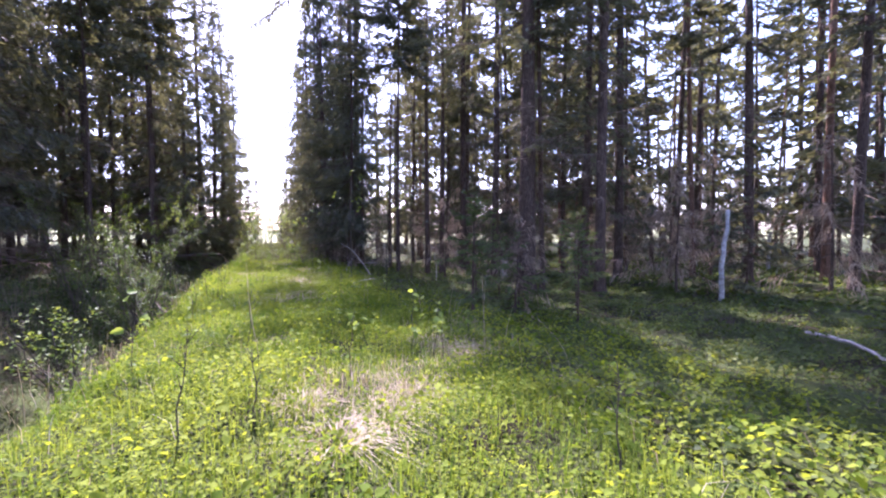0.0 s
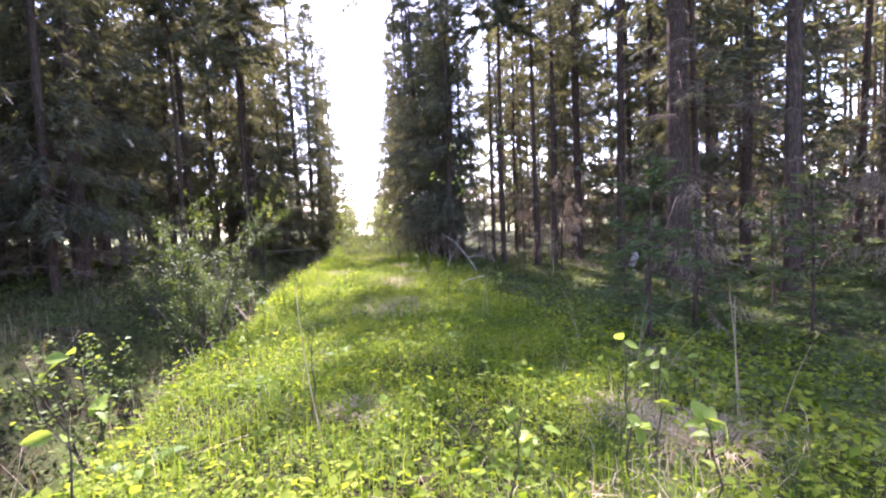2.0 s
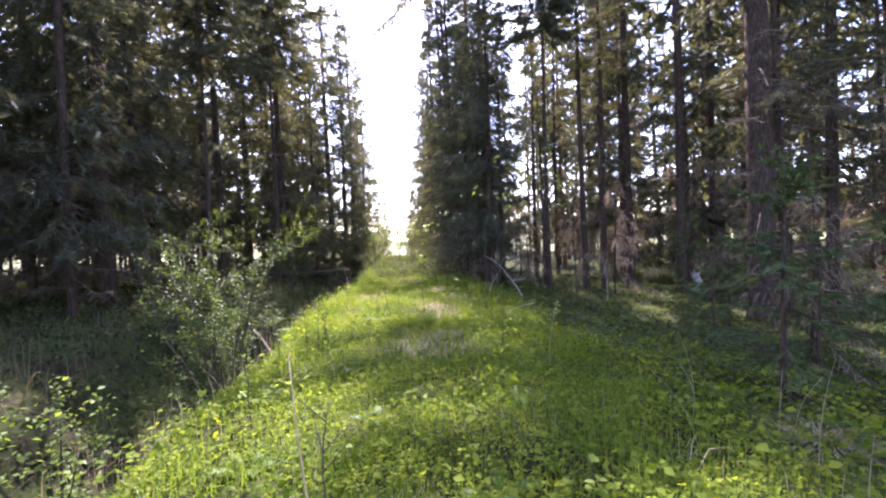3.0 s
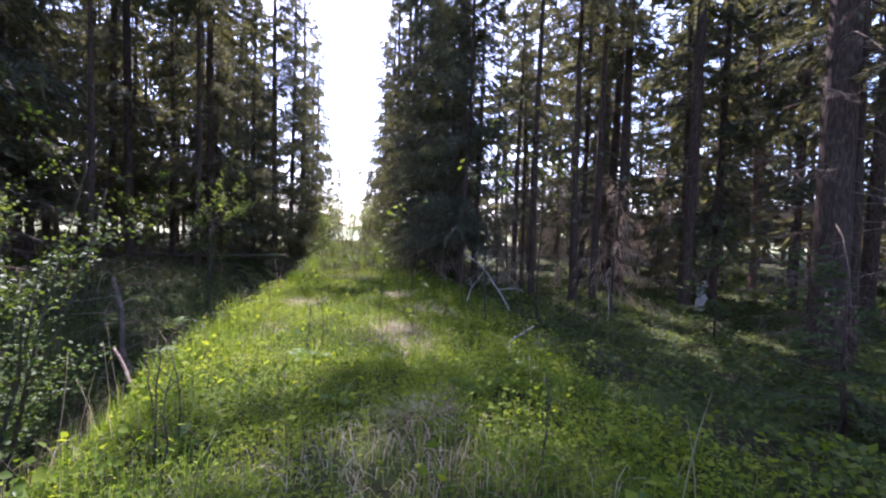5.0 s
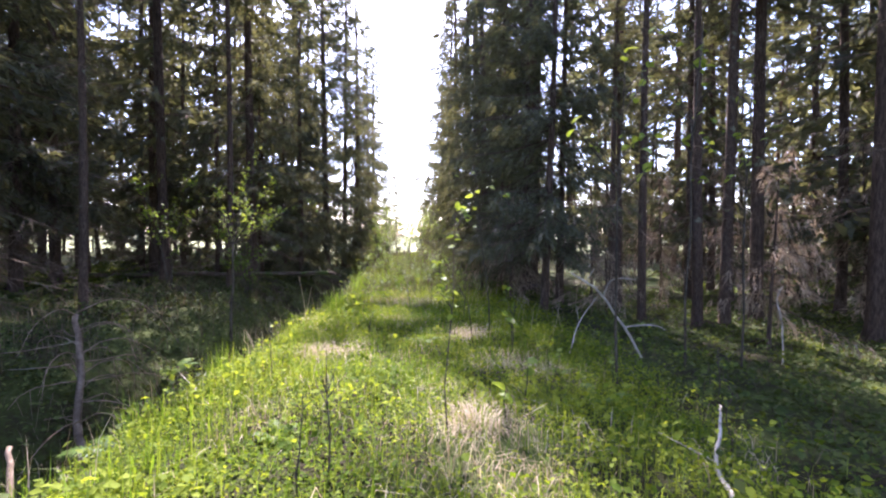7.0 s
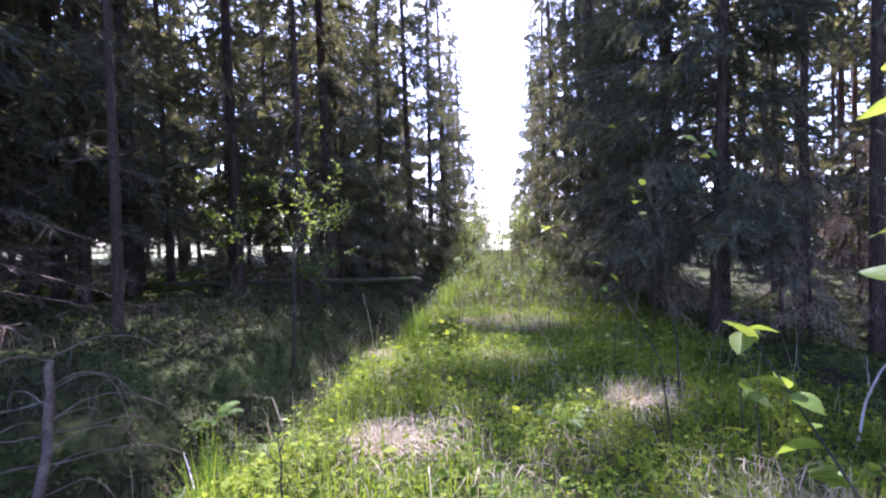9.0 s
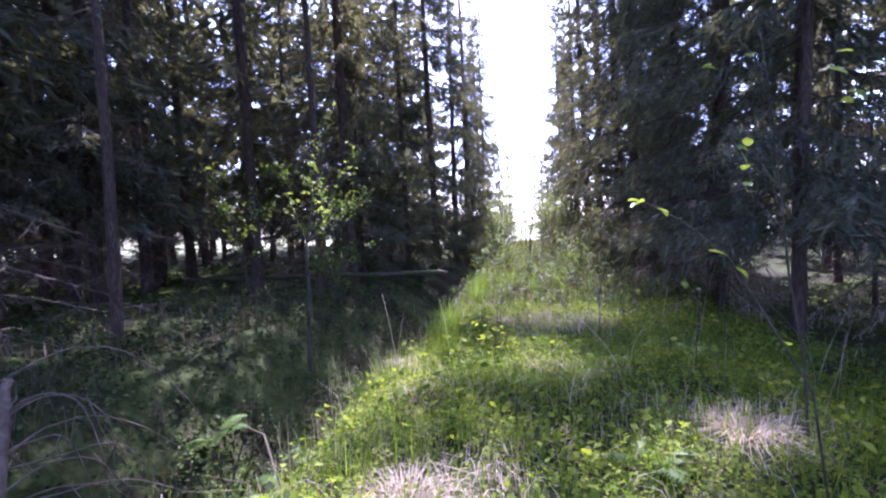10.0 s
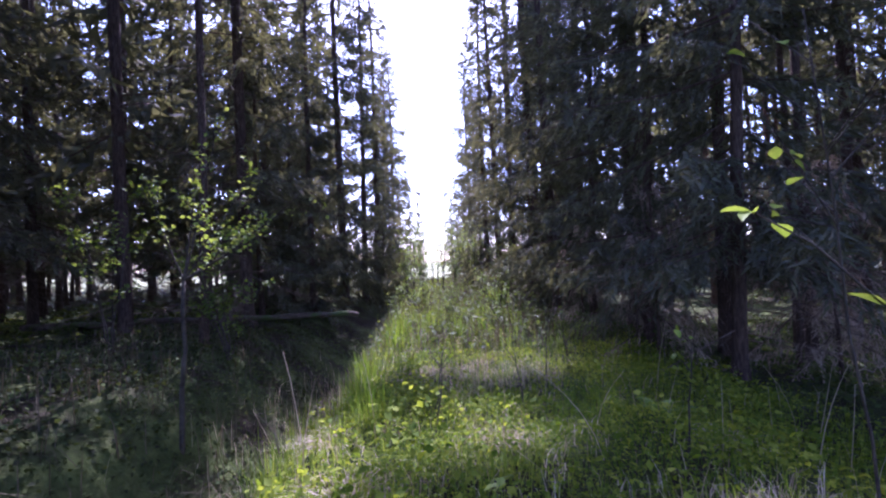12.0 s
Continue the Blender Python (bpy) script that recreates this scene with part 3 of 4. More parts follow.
def leaves_at(rng, x, y, size, h0, h1, tilt=0.5):
    """Small pointed leaves with a fold along the middle, at heights above the ground."""
    n = len(x)
    hmod = 0.66 + 0.5 * np.sin(2.3 * x + 1.1 * y) * np.sin(1.9 * y - 0.7 * x) + 0.4 * np.sin(5.1 * x - 2.9 * y + 1) * np.sin(4.3 * y + 2.2 * x)
    z = ground_z(x, y) + h0 + (h1 - h0) * rng.uniform(0, 1, n) ** 1.4 * hmod
    c = np.stack([x, y, z], -1)
    az = rng.uniform(0, 2 * np.pi, n)
    d = unit(np.stack([np.cos(az), np.sin(az), rng.normal(0.1, tilt, n)], -1))
    w = unit(np.cross(d, unit(np.stack([rng.normal(0, tilt, n), rng.normal(0, tilt, n), np.ones(n)], -1))))
    up = np.cross(w, d)
    L = (size * rng.uniform(0.55, 1.4, n))[:, None]
    k = 0.36
    return np.stack([c - d * L * 0.5, c - w * L * k + up * L * 0.12, c + d * L * 0.5, c + w * L * k + up * L * 0.12], 1)


def blades_at(rng, x, y, length, width, lean=0.45):
    n = len(x)
    b = np.stack([x, y, ground_z(x, y) - 0.01], -1)
    az = rng.uniform(0, 2 * np.pi, n)
    out = np.stack([np.cos(az), np.sin(az), np.zeros(n)], -1)
    L = (length * rng.uniform(0.45, 1.3, n))[:, None]
    ln = np.abs(rng.normal(0, lean, n))[:, None]
    w = np.stack([-np.sin(az + rng.normal(0, 0.6, n)), np.cos(az), np.zeros(n)], -1) * width
    mid = b + L * (0.55 * np.array([0, 0, 1.0]) + 0.25 * ln * out)
    tip = b + L * (np.array([0, 0, 1.0]) * (1 - 0.35 * ln) + 0.95 * ln * out)
    return np.stack([b - w, b + w, mid - w * 0.7, mid + w * 0.7, tip], 1)


DRY_SPOTS = [(2.95, -0.25, 0.5, 0.4), (2.55, 5.0, 0.5, 0.4), (2.8, 8.1, 0.45, 0.6), (3.3, 10.0, 0.4, 0.4), (2.0, 14.4, 0.6, 0.5), (3.0, 11.4, 0.4, 0.35), (1.4, 10.6, 0.4, 0.35), (4.2, 1.0, 0.4, 0.4)]
LEAF_F = [(0, 1, 2), (0, 2, 3)]
BLADE_F = [(0, 1, 3), (0, 3, 2), (2, 3, 4)]
rg = np.random.default_rng(77)


def cover(name, parts, faces, material, label, category="undergrowth"):
    ob = obj(name, fan_mesh(name, np.concatenate(parts), faces), material)
    return tagged(ob, label, category, kind="stuff")


cover("bank_herbs", [leaves_at(rg, *green(rg, scatter(rg, 0.15, 4.6, -4.5, 16.0, 2700, 0.5, 1.1), 0.85), 0.027, 0.01, 0.17),
                     leaves_at(rg, *green(rg, scatter(rg, 0.4, 4.6, -4.5, 15.0, 300, 0.9, 0.7)), 0.05, 0.05, 0.3),
                     leaves_at(rg, *scatter(rg, 4.5, 7.5, -4.0, 5.0, 450, 0.6, 1.1), 0.06, 0.0, 0.2),
                     leaves_at(rg, *scatter(rg, 0.6, 6.0, -4.0, 14.0, 16, 1.5, 0.9), 0.07, 0.08, 0.28)], LEAF_F, HERB, "low bright green herbs covering the raised bank")
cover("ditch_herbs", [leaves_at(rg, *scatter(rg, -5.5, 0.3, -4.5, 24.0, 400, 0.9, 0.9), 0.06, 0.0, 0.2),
                      leaves_at(rg, *scatter(rg, -3.5, 0.3, 7.0, 19.0, 430, 0.8, 1.7), 0.05, 0.0, 0.22, 0.8)], LEAF_F, DITCHHERB, "green herbs and moss in and beside the ditch, darkened for shade")
cover("forest_floor_herbs", [leaves_at(rg, *scatter(rg, -14.0, 16.0, -13.0, -4.5, 55, 0.5, 0.7), 0.1, 0.0, 0.16),
                             leaves_at(rg, *scatter(rg, 4.4, 13.0, -4.0, 22.0, 430, 0.6, 0.8), 0.062, 0.0, 0.18),
                             leaves_at(rg, *scatter(rg, 0.0, 4.4, 15.5, 34.0, 170, 0.7, 0.9), 0.07, 0.05, 0.5),
                             leaves_at(rg, *scatter(rg, -14.0, -5.5, 4.0, 30.0, 120, 0.7, 0.6), 0.11, 0.0, 0.2),
                             leaves_at(rg, *scatter(rg, 13.0, 24.0, -3.0, 28.0, 75, 0.7, 0.6), 0.14, 0.0, 0.18)], LEAF_F, FLOORHERB, "mossy forest floor plants under the spruces")
cover("bank_grass", [blades_at(rg, *green(rg, scatter(rg, 0.3, 4.6, -4.5, 14.0, 620, 0.7, 1.7)), 0.15, 0.0032, 0.8),
                     blades_at(rg, *scatter(rg, 0.2, 4.6, -4.5, 17.0, 260, 0.8, 0.9), 0.24, 0.003),
                     blades_at(rg, *scatter(rg, -0.1, 1.2, 6.0, 20.0, 170, 0.9, 1.3), 0.32, 0.0035, 0.45),
                     blades_at(rg, *scatter(rg, -0.3, 4.0, 17.0, 46.0, 90, 0.6, 0.7), 0.3, 0.007, 0.5)], BLADE_F, GRASS, "fresh green grass blades along the bank", "grass")
cover("dry_grass_blades", [blades_at(rg, *scatter(rg, 0.3, 4.8, -4.5, 18.0, 22, 0.9, 1.2), 0.22, 0.003, 0.9),
                           blades_at(rg, *scatter(rg, 0.5, 2.6, 9.0, 17.0, 190, 0.9, 1.6), 0.16, 0.003, 1.2),
                           blades_at(rg, *matted(rg, scatter(rg, 0.5, 4.6, -4.0, 17.0, 420)), 0.17, 0.0028, 1.5),
                           blades_at(rg, *scatter(rg, -1.2, 0.5, -4.0, 20.0, 60, 0.8, 1.2), 0.4, 0.003, 0.5)], BLADE_F, STRAW, "dry straw-coloured grass among the green", "grass")
# the far-ride blades dim the grass there in place of shade
cover("ditch_old_grass", [blades_at(rg, *scatter(rg, -2.6, 0.35, -4.0, 20.0, 70, 0.9, 1.4), 0.45, 0.005, 0.8),
                         blades_at(rg, *scatter(rg, -0.3, 4.2, 15.5, 46.0, 110, 0.7, 0.8), 0.4, 0.006, 0.6),
                         blades_at(rg, *scatter(rg, -5.5, -2.4, 0.0, 20.0, 60, 0.8, 1.0), 0.35, 0.006, 0.8)], BLADE_F, OLDGRASS, "brown old grass, darkened for shade, over the ditch sides and the far ride", "grass")
cover("forest_litter", [blades_at(rg, *scatter(rg, 4.6, 13.0, -3.0, 22.0, 26, 0.8, 1.0), 0.22, 0.004, 1.3)], BLADE_F, OLDGRASS, "brown fallen twigs and grass on the forest floor", "litter")


# ---- saplings, bushes and dead wood ----
def leaf_mesh(name, width=0.34, fold=0.1, curl=0.12):
    """An ovate leaf, one unit long, with a folded midrib."""
    ys = [0.0, 0.18, 0.42, 0.68, 0.88, 1.0]
    ws = [0.02, 0.7, 1.0, 0.8, 0.38, 0.0]
    v, f = [], []
    for y, w in zip(ys, ws):
        z = -curl * y * y
        v += [(-w * width, y, z + fold * w), (0, y, z), (w * width, y, z + fold * w)]
    for i in range(5):
        for j in (0, 1):
            q = i * 3 + j
            f.append((q, q + 1, q + 4, q + 3))
    return face_mesh(name, v, f)


LEAVES = [leaf_mesh("leaf", 0.36, 0.1, 0.1), leaf_mesh("leaf", 0.3, 0.16, 0.25), leaf_mesh("leaf", 0.4, 0.06, 0.3)]
rs = random.Random(21)


def stem_points(h, lean, n=6):
    a = rs.uniform(0, 6.28)
    return np.array([[lean * h * (i / (n - 1)) ** 1.6 * math.cos(a) + rs.gauss(0, 0.012), lean * h * (i / (n - 1)) ** 1.6 * math.sin(a) + rs.gauss(0, 0.012), h * i / (n - 1)] for i in range(n)])


def sapling(x, y, h, leaves=10, size=0.07, lean=0.15, radius=0.006, twigs=3, from_z=0.4, label="slender broadleaf sapling with fresh green leaves", material=None, leaf_mat=None):
    base = tagged(new("sapling"), label, "sapling", "saplings on the bank")
    pts = stem_points(h, lean)
    pts[0] = (0, 0, -0.04)
    t = Tubes().add(pts, np.linspace(radius, radius * 0.35, len(pts)), 6)
    tips = [pts]
    for k in range(twigs):
        s0 = rs.uniform(max(0.3, from_z * 0.8), 0.9)
        b = np.array([np.interp(s0 * h, pts[:, 2], pts[:, i]) for i in range(3)])
        a, L = rs.uniform(0, 6.28), h * rs.uniform(0.14, 0.3)
        tw = b + np.outer(np.linspace(0, 1, 4), np.array([math.cos(a) * L * 0.7, math.sin(a) * L * 0.7, L * 0.75]))
        obj("twig", Tubes().add(tw, np.linspace(radius * 0.5, radius * 0.22, 4), 5).mesh("twig"), material or STEM, base)
        tips.append(tw)
    obj("stem", t.mesh("stem"), material or STEM, base)
    for k in range(leaves):
        line = rs.choice(tips)
        u = rs.uniform(from_z if line is pts else 0.3, 1.0)
        p = np.array([np.interp(u, np.linspace(0, 1, len(line)), line[:, i]) for i in range(3)])
        lf = obj("leaf", rs.choice(LEAVES), leaf_mat or BROADLEAF, base)
        s = size * rs.uniform(0.6, 1.25)
        lf.matrix_basis = Matrix.LocRotScale(Vector(p), Euler((rs.gauss(0.1, 0.45), rs.gauss(0, 0.4), rs.uniform(0, 6.28))), (s, s, s))
    base.matrix_basis = Matrix.Translation((x, y, gz(x, y)))
    return base


BARE = "thin leafless shoot standing in the undergrowth"
for x, y, h, n, size, lean in [(3.53, 0.48, 0.72, 14, 0.07, 0.1), (3.85, 0.78, 0.66, 12, 0.07, 0.2), (2.85, 0.12, 0.62, 10, 0.06, 0.15), (3.72, 0.12, 0.5, 12, 0.085, 0.3), (1.05, 0.6, 0.85, 9, 0.1, 0.12),
                               (4.5, 1.35, 0.45, 8, 0.07, 0.2), (3.1, 1.6, 0.3, 8, 0.06, 0.2), (1.15, 3.0, 0.55, 12, 0.05, 0.15), (0.95, 4.4, 0.6, 10, 0.05, 0.1),
                               (2.55, 8.3, 1.5, 42, 0.06, 0.06), (3.4, 10.4, 0.8, 18, 0.085, 0.1), (3.7, 10.0, 0.35, 10, 0.08, 0.3), (3.2, 8.9, 0.3, 8, 0.08, 0.2), (2.95, 8.5, 0.28, 8, 0.09, 0.2), (3.5, 9.2, 0.4, 10, 0.08, 0.2),
                               (3.0, 12.2, 0.8, 14, 0.05, 0.1), (4.6, 6.9, 0.45, 9, 0.06, 0.2), (5.0, 10.6, 0.4, 10, 0.06, 0.2), (4.2, 9.6, 0.35, 10, 0.07, 0.2), (2.9, 14.4, 0.7, 8, 0.06, 0.1), (1.7, 11.3, 0.35, 9, 0.055, 0.2)]:
    sapling(x, y, h, n, size, lean)
for x, y, h, lean in [(1.69, -1.15, 0.75, 0.15), (2.11, -0.92, 0.55, 0.1), (4.0, -2.05, 0.66, 0.02), (1.95, 1.35, 0.65, 0.2), (1.2, 5.2, 0.75, 0.1), (1.35, 4.9, 0.6, 0.2), (1.88, 7.69, 0.7, 0.1), (1.75, 7.62, 0.5, 0.15),
                      (4.93, 9.09, 0.55, 0.05), (5.4, 7.73, 0.85, 0.03), (5.18, 7.85, 0.75, 0.1), (2.56, 13.96, 0.75, 0.15), (2.45, 15.3, 0.8, 0.1), (1.48, 12.88, 0.6, 0.1), (4.47, 8.28, 0.5, 0.05), (2.2, 13.2, 0.5, 0.2), (1.0, 9.6, 0.5, 0.2), (3.35, 4.96, 0.55, 0.1), (1.26, 5.4, 0.56, 0.1), (0.94, 5.8, 0.45, 0.1), (1.5, 12.45, 0.67, 0.08), (3.46, 10.77, 0.58, 0.05), (4.14, 14.8, 0.62, 0.05)]:
    sapling(x, y, h, 2, 0.035, lean, 0.007, 4, 0.6, BARE)
# taller leafy shoots beside the trodden line
sapling(3.25, 11.2, 2.2, 14, 0.085, 0.1, 0.008, 8, 0.6, "tall leafy shoot with large yellow-green leaves")
sapling(4.25, 9.6, 3.2, 30, 0.1, 0.06, 0.014, 7, 0.72, "slim rowan with bright leaves high on the stem")
sapling(5.5, 10.6, 4.1, 34, 0.1, 0.05, 0.016, 8, 0.72, "slim rowan with bright leaves high on the stem")
sapling(6.4, 10.9, 3.7, 34, 0.1, 0.05, 0.016, 8, 0.6, "slim rowan with bright leaves high on the stem")


def bush(x, y, h, spread, stems, leaves, size, label, from_z=0.3, seed=1, leaf_mat=None, trunk=0.012, flare=1.4):
    """Several stems from one foot, with leaves gathered along their twigs."""
    rng = np.random.default_rng(seed)
    base = tagged(new("bush"), label, "bush")
    pieces, per = [], leaves // (stems * 7)
    for k in range(stems):
        a, out = rng.uniform(0, 6.28), spread * rng.uniform(0.3, 1.0)
        hh = h * rng.uniform(0.6, 1.0)
        s = np.linspace(0, 1, 7)
        pts = np.stack([out * s ** flare * math.cos(a) + rng.normal(0, 0.03, 7), out * s ** flare * math.sin(a) + rng.normal(0, 0.03, 7), hh * s - 0.05], -1)
        t = Tubes().add(pts, trunk * (1 - 0.8 * s) + 0.002, 6)
        for q in range(7):
            u = rng.uniform(from_z, 1.0)
            b = np.array([np.interp(u, s, pts[:, i]) for i in range(3)])
            d = unit(np.array([rng.normal(), rng.normal(), 0.5 + abs(rng.normal())]))
            L = h * rng.uniform(0.1, 0.24)
            tw = b + np.outer(np.linspace(0, 1, 4), d * L)
            t.add(tw, np.linspace(trunk * 0.35, 0.0015, 4), 4)
            n = per
            c = b + d * (L * rng.uniform(0.15, 1.1, n))[:, None] + rng.normal(0, 0.045, (n, 3))
            az = rng.uniform(0, 6.28, n)
            ld = unit(np.stack([np.cos(az), np.sin(az), rng.normal(0, 0.5, n)], -1))
            w = unit(np.cross(ld, unit(np.stack([rng.normal(0, 0.6, n), rng.normal(0, 0.6, n), np.ones(n)], -1))))
            up, l = np.cross(w, ld), (size * rng.uniform(0.6, 1.3, n))[:, None]
            pieces.append(np.stack([c - ld * l * 0.5, c - w * l * 0.34 + up * l * 0.12, c + ld * l * 0.5, c + w * l * 0.34 + up * l * 0.12], 1))
        obj("stem", t.mesh("stem"), STEM, base)
    tagged(obj("foliage", fan_mesh("foliage", np.concatenate(pieces), LEAF_F), leaf_mat or BUSHLEAF, base), kind="stuff")
    base.matrix_basis = Matrix.Translation((x, y, gz(x, y)))
    return base


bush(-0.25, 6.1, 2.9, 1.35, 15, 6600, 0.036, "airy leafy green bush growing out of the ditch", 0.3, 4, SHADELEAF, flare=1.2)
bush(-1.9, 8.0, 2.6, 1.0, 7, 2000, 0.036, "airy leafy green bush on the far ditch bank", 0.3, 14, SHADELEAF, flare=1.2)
bush(-2.0, 17.2, 2.2, 0.9, 6, 1000, 0.07, "leafy bush beside the ditch", 0.3, 6)
bush(-3.8, 17.0, 3.0, 0.6, 4, 500, 0.08, "thin pale-leaved bush in the stand", 0.4, 7, BROADLEAF)
for x, y, h, n, seed in ((0.6, 26.5, 3.2, 420, 31), (1.7, 30.0, 3.8, 420, 32), (2.6, 27.5, 3.0, 360, 33), (0.0, 31.5, 4.4, 480, 34), (2.4, 34.0, 4.6, 420, 35), (1.2, 37.0, 5.0, 420, 36)):
    bush(x, y, h, 0.7, 5, n, 0.07, "thin young birch with sparse leaves on the ride", 0.3, seed, BROADLEAF, 0.014, 1.5)
bush(3.0, 20.5, 1.4, 0.8, 6, 700, 0.06, "low leafy bush on the ride", 0.2, 8)
bush(1.0, 22.0, 1.2, 0.8, 6, 600, 0.06, "low leafy bush on the ride", 0.2, 9)


def young_tree(x, y, top, limbs_to, label, seed):
    """A slim broadleaf tree: a bare stem up to a fork, limbs to the given tips, leaves in sprays at their upper ends."""
    rng = np.random.default_rng(seed)
    base = tagged(new("young_tree"), label, "young tree")
    z0 = gz(x, y)
    fork = np.array([0.06, 0.0, top - z0])
    s = np.linspace(0, 1, 6)[:, None]
    stem = s * fork + np.array([[0.0, 0.0, -0.06]]) * (1 - s) + rng.normal(0, 0.012, (6, 3)) * s
    obj("stem", Tubes().add(stem, np.linspace(0.03, 0.02, 6), 8).mesh("stem"), STEM, base)
    pieces = []
    for tip in limbs_to:
        end = np.array(tip, float) - (x, y, z0)
        u = np.linspace(0, 1, 7)[:, None]
        line = stem[-1] * (1 - u) + end * u + np.array([0, 0, -0.16]) * (u * (1 - u)) * 2 + rng.normal(0, 0.02, (7, 3)) * u
        t = Tubes().add(line, np.linspace(0.014, 0.003, 7), 6)
        for q in range(9):
            v = rng.uniform(0.35, 1.0)
            b = np.array([np.interp(v, u[:, 0], line[:, i]) for i in range(3)])
            d = unit(unit(end - stem[-1]) * 0.6 + rng.normal(0, 0.5, 3) + np.array([0, 0, 0.35]))
            L = rng.uniform(0.16, 0.38)
            t.add(b + np.outer(np.linspace(0, 1, 4), d * L), np.linspace(0.004, 0.0012, 4), 4)
            n = 9
            c = b + d * (L * rng.uniform(0.2, 1.1, n))[:, None] + rng.normal(0, 0.035, (n, 3))
            az = rng.uniform(0, 6.28, n)
            ld = unit(np.stack([np.cos(az), np.sin(az), rng.normal(0.2, 0.5, n)], -1))
            w = unit(np.cross(ld, unit(rng.normal(0, 0.6, (n, 3)) + np.array([0, 0, 1.0]))))
            up, l = np.cross(w, ld), (0.062 * rng.uniform(0.6, 1.3, n))[:, None]
            pieces.append(np.stack([c - ld * l * 0.5, c - w * l * 0.32 + up * l * 0.12, c + ld * l * 0.5, c + w * l * 0.32 + up * l * 0.12], 1))
        obj("branch", t.mesh("branch"), STEM, base)
    tagged(obj("foliage", fan_mesh("foliage", np.concatenate(pieces), LEAF_F), BROADLEAF, base), kind="stuff")
    base.matrix_basis = Matrix.Translation((x, y, z0))
    return base


young_tree(-1.4, 14.65, 1.2, [(-0.8, 14.4, 2.95), (-1.1, 14.5, 2.5), (0.15, 14.6, 2.25), (-0.35, 14.9, 2.0), (-1.5, 14.3, 2.2), (-0.7, 14.9, 2.45), (-0.5, 14.2, 1.75)], "sparse young broadleaf tree with yellow-green leaves by the ditch", 3)


def dead_wood(name, lines, material, label, category, sides=7):
    """Bent sticks: each line is (points, thick radius, thin radius); the first is the main stem, the rest are its branches."""
    base = tagged(new(name), label, category)
    for k, (pts, r0, r1) in enumerate(lines):
        pts = np.array(pts, float)
        p = pts
        for _ in range(3):
            q = np.empty((2 * len(p), 3))
            q[0::2], q[1::2] = p * 0.75 + np.vstack([p[:1], p[:-1]]) * 0.25, p * 0.75 + np.vstack([p[1:], p[-1:]]) * 0.25
            p = q
        p = p[:: max(1, len(p) // 12)]
        p[1:-1] += np.random.default_rng(k).normal(0, r0 * 0.35, p[1:-1].shape)
        obj("stem" if k == 0 else "branch", Tubes().add(p, np.linspace(r0, r1, len(p)), sides).mesh("stick"), material, base)
    return base


def rise(x, y, up):
    return (x, y, gz(x, y) + up)


dead_wood("dead_branch", [([rise(5.0, 10.65, -0.03), (4.75, 10.55, 0.3), (4.45, 10.45, 0.68), (4.2, 10.35, 0.86), (4.02, 10.3, 0.95)], 0.018, 0.008),
                          ([(4.45, 10.45, 0.68), (4.5, 10.4, 0.9), (4.75, 10.3, 0.88)], 0.009, 0.004),
                          ([(4.75, 10.55, 0.3), (5.0, 10.45, 0.36), (5.15, 10.4, 0.3)], 0.01, 0.005),
                          ([(4.2, 10.35, 0.86), (4.28, 10.3, 1.0)], 0.006, 0.003)], PALEWOOD, "bleached hooked dead branch stuck in the bank", "dead branch")
dead_wood("dead_branch", [([rise(4.2, 10.9, -0.03), (4.35, 11.0, 0.3), (4.6, 11.05, 0.6)], 0.01, 0.004), ([(4.35, 11.0, 0.3), (4.3, 10.95, 0.5)], 0.006, 0.003)], PALEWOOD, "pale forked dead twig standing in the grass", "dead branch")
dead_wood("dead_branch", [([rise(7.5, 11.6, -0.03), (7.55, 11.65, 0.1), (7.45, 11.7, 0.45), (7.6, 11.75, 0.65)], 0.014, 0.006)], PALEWOOD, "pale bent dead twig standing in the moss", "dead branch")
dead_wood("dead_branch", [([rise(3.95, 7.45, 0.03), rise(4.1, 7.9, 0.1), rise(4.45, 8.35, 0.16), rise(4.8, 8.9, 0.12)], 0.016, 0.007), ([rise(4.1, 7.9, 0.1), rise(3.95, 8.25, 0.12)], 0.006, 0.003)], PALEWOOD, "curved pale dead branch lying in the herbs", "dead branch")
dead_wood("dead_branch", [([rise(0.55, 9.3, 0.03), rise(0.2, 9.7, 0.15), rise(-0.2, 9.95, 0.3)], 0.012, 0.005), ([rise(0.2, 9.7, 0.15), rise(0.25, 9.95, 0.3)], 0.007, 0.003)], PALEWOOD, "pale dead twig lying over the ditch edge", "dead branch")
dead_wood("dead_branch", [([rise(0.35, 9.9, 0.02), rise(-0.1, 10.5, 0.5), rise(-0.5, 10.9, 0.95)], 0.01, 0.004)], PALEWOOD, "long pale stick leaning out of the ditch", "dead branch")
dead_wood("dead_branch", [([rise(11.0, 1.5, 0.04), rise(10.7, 0.7, 0.12), rise(10.3, -0.1, 0.06), rise(9.9, -0.9, 0.05)], 0.035, 0.02)], PALEWOOD, "pale fallen stick on the forest floor", "dead branch")
dead_wood("fallen_log", [([(-8.6, 20.85, gz(-8.6, 20.85) + 0.1), (-6.0, 20.5, 0.16), (-3.3, 20.0, 0.2), (-0.2, 19.6, 0.22)], 0.085, 0.05), ([(-2.2, 19.85, 0.22), (-2.1, 19.6, 0.4), (-1.7, 19.5, 0.5)], 0.014, 0.005), ([(-4.6, 20.3, 0.2), (-4.5, 20.0, 0.42)], 0.014, 0.006)], MOSSWOOD, "thin fallen trunk lying across the ditch side", "log")
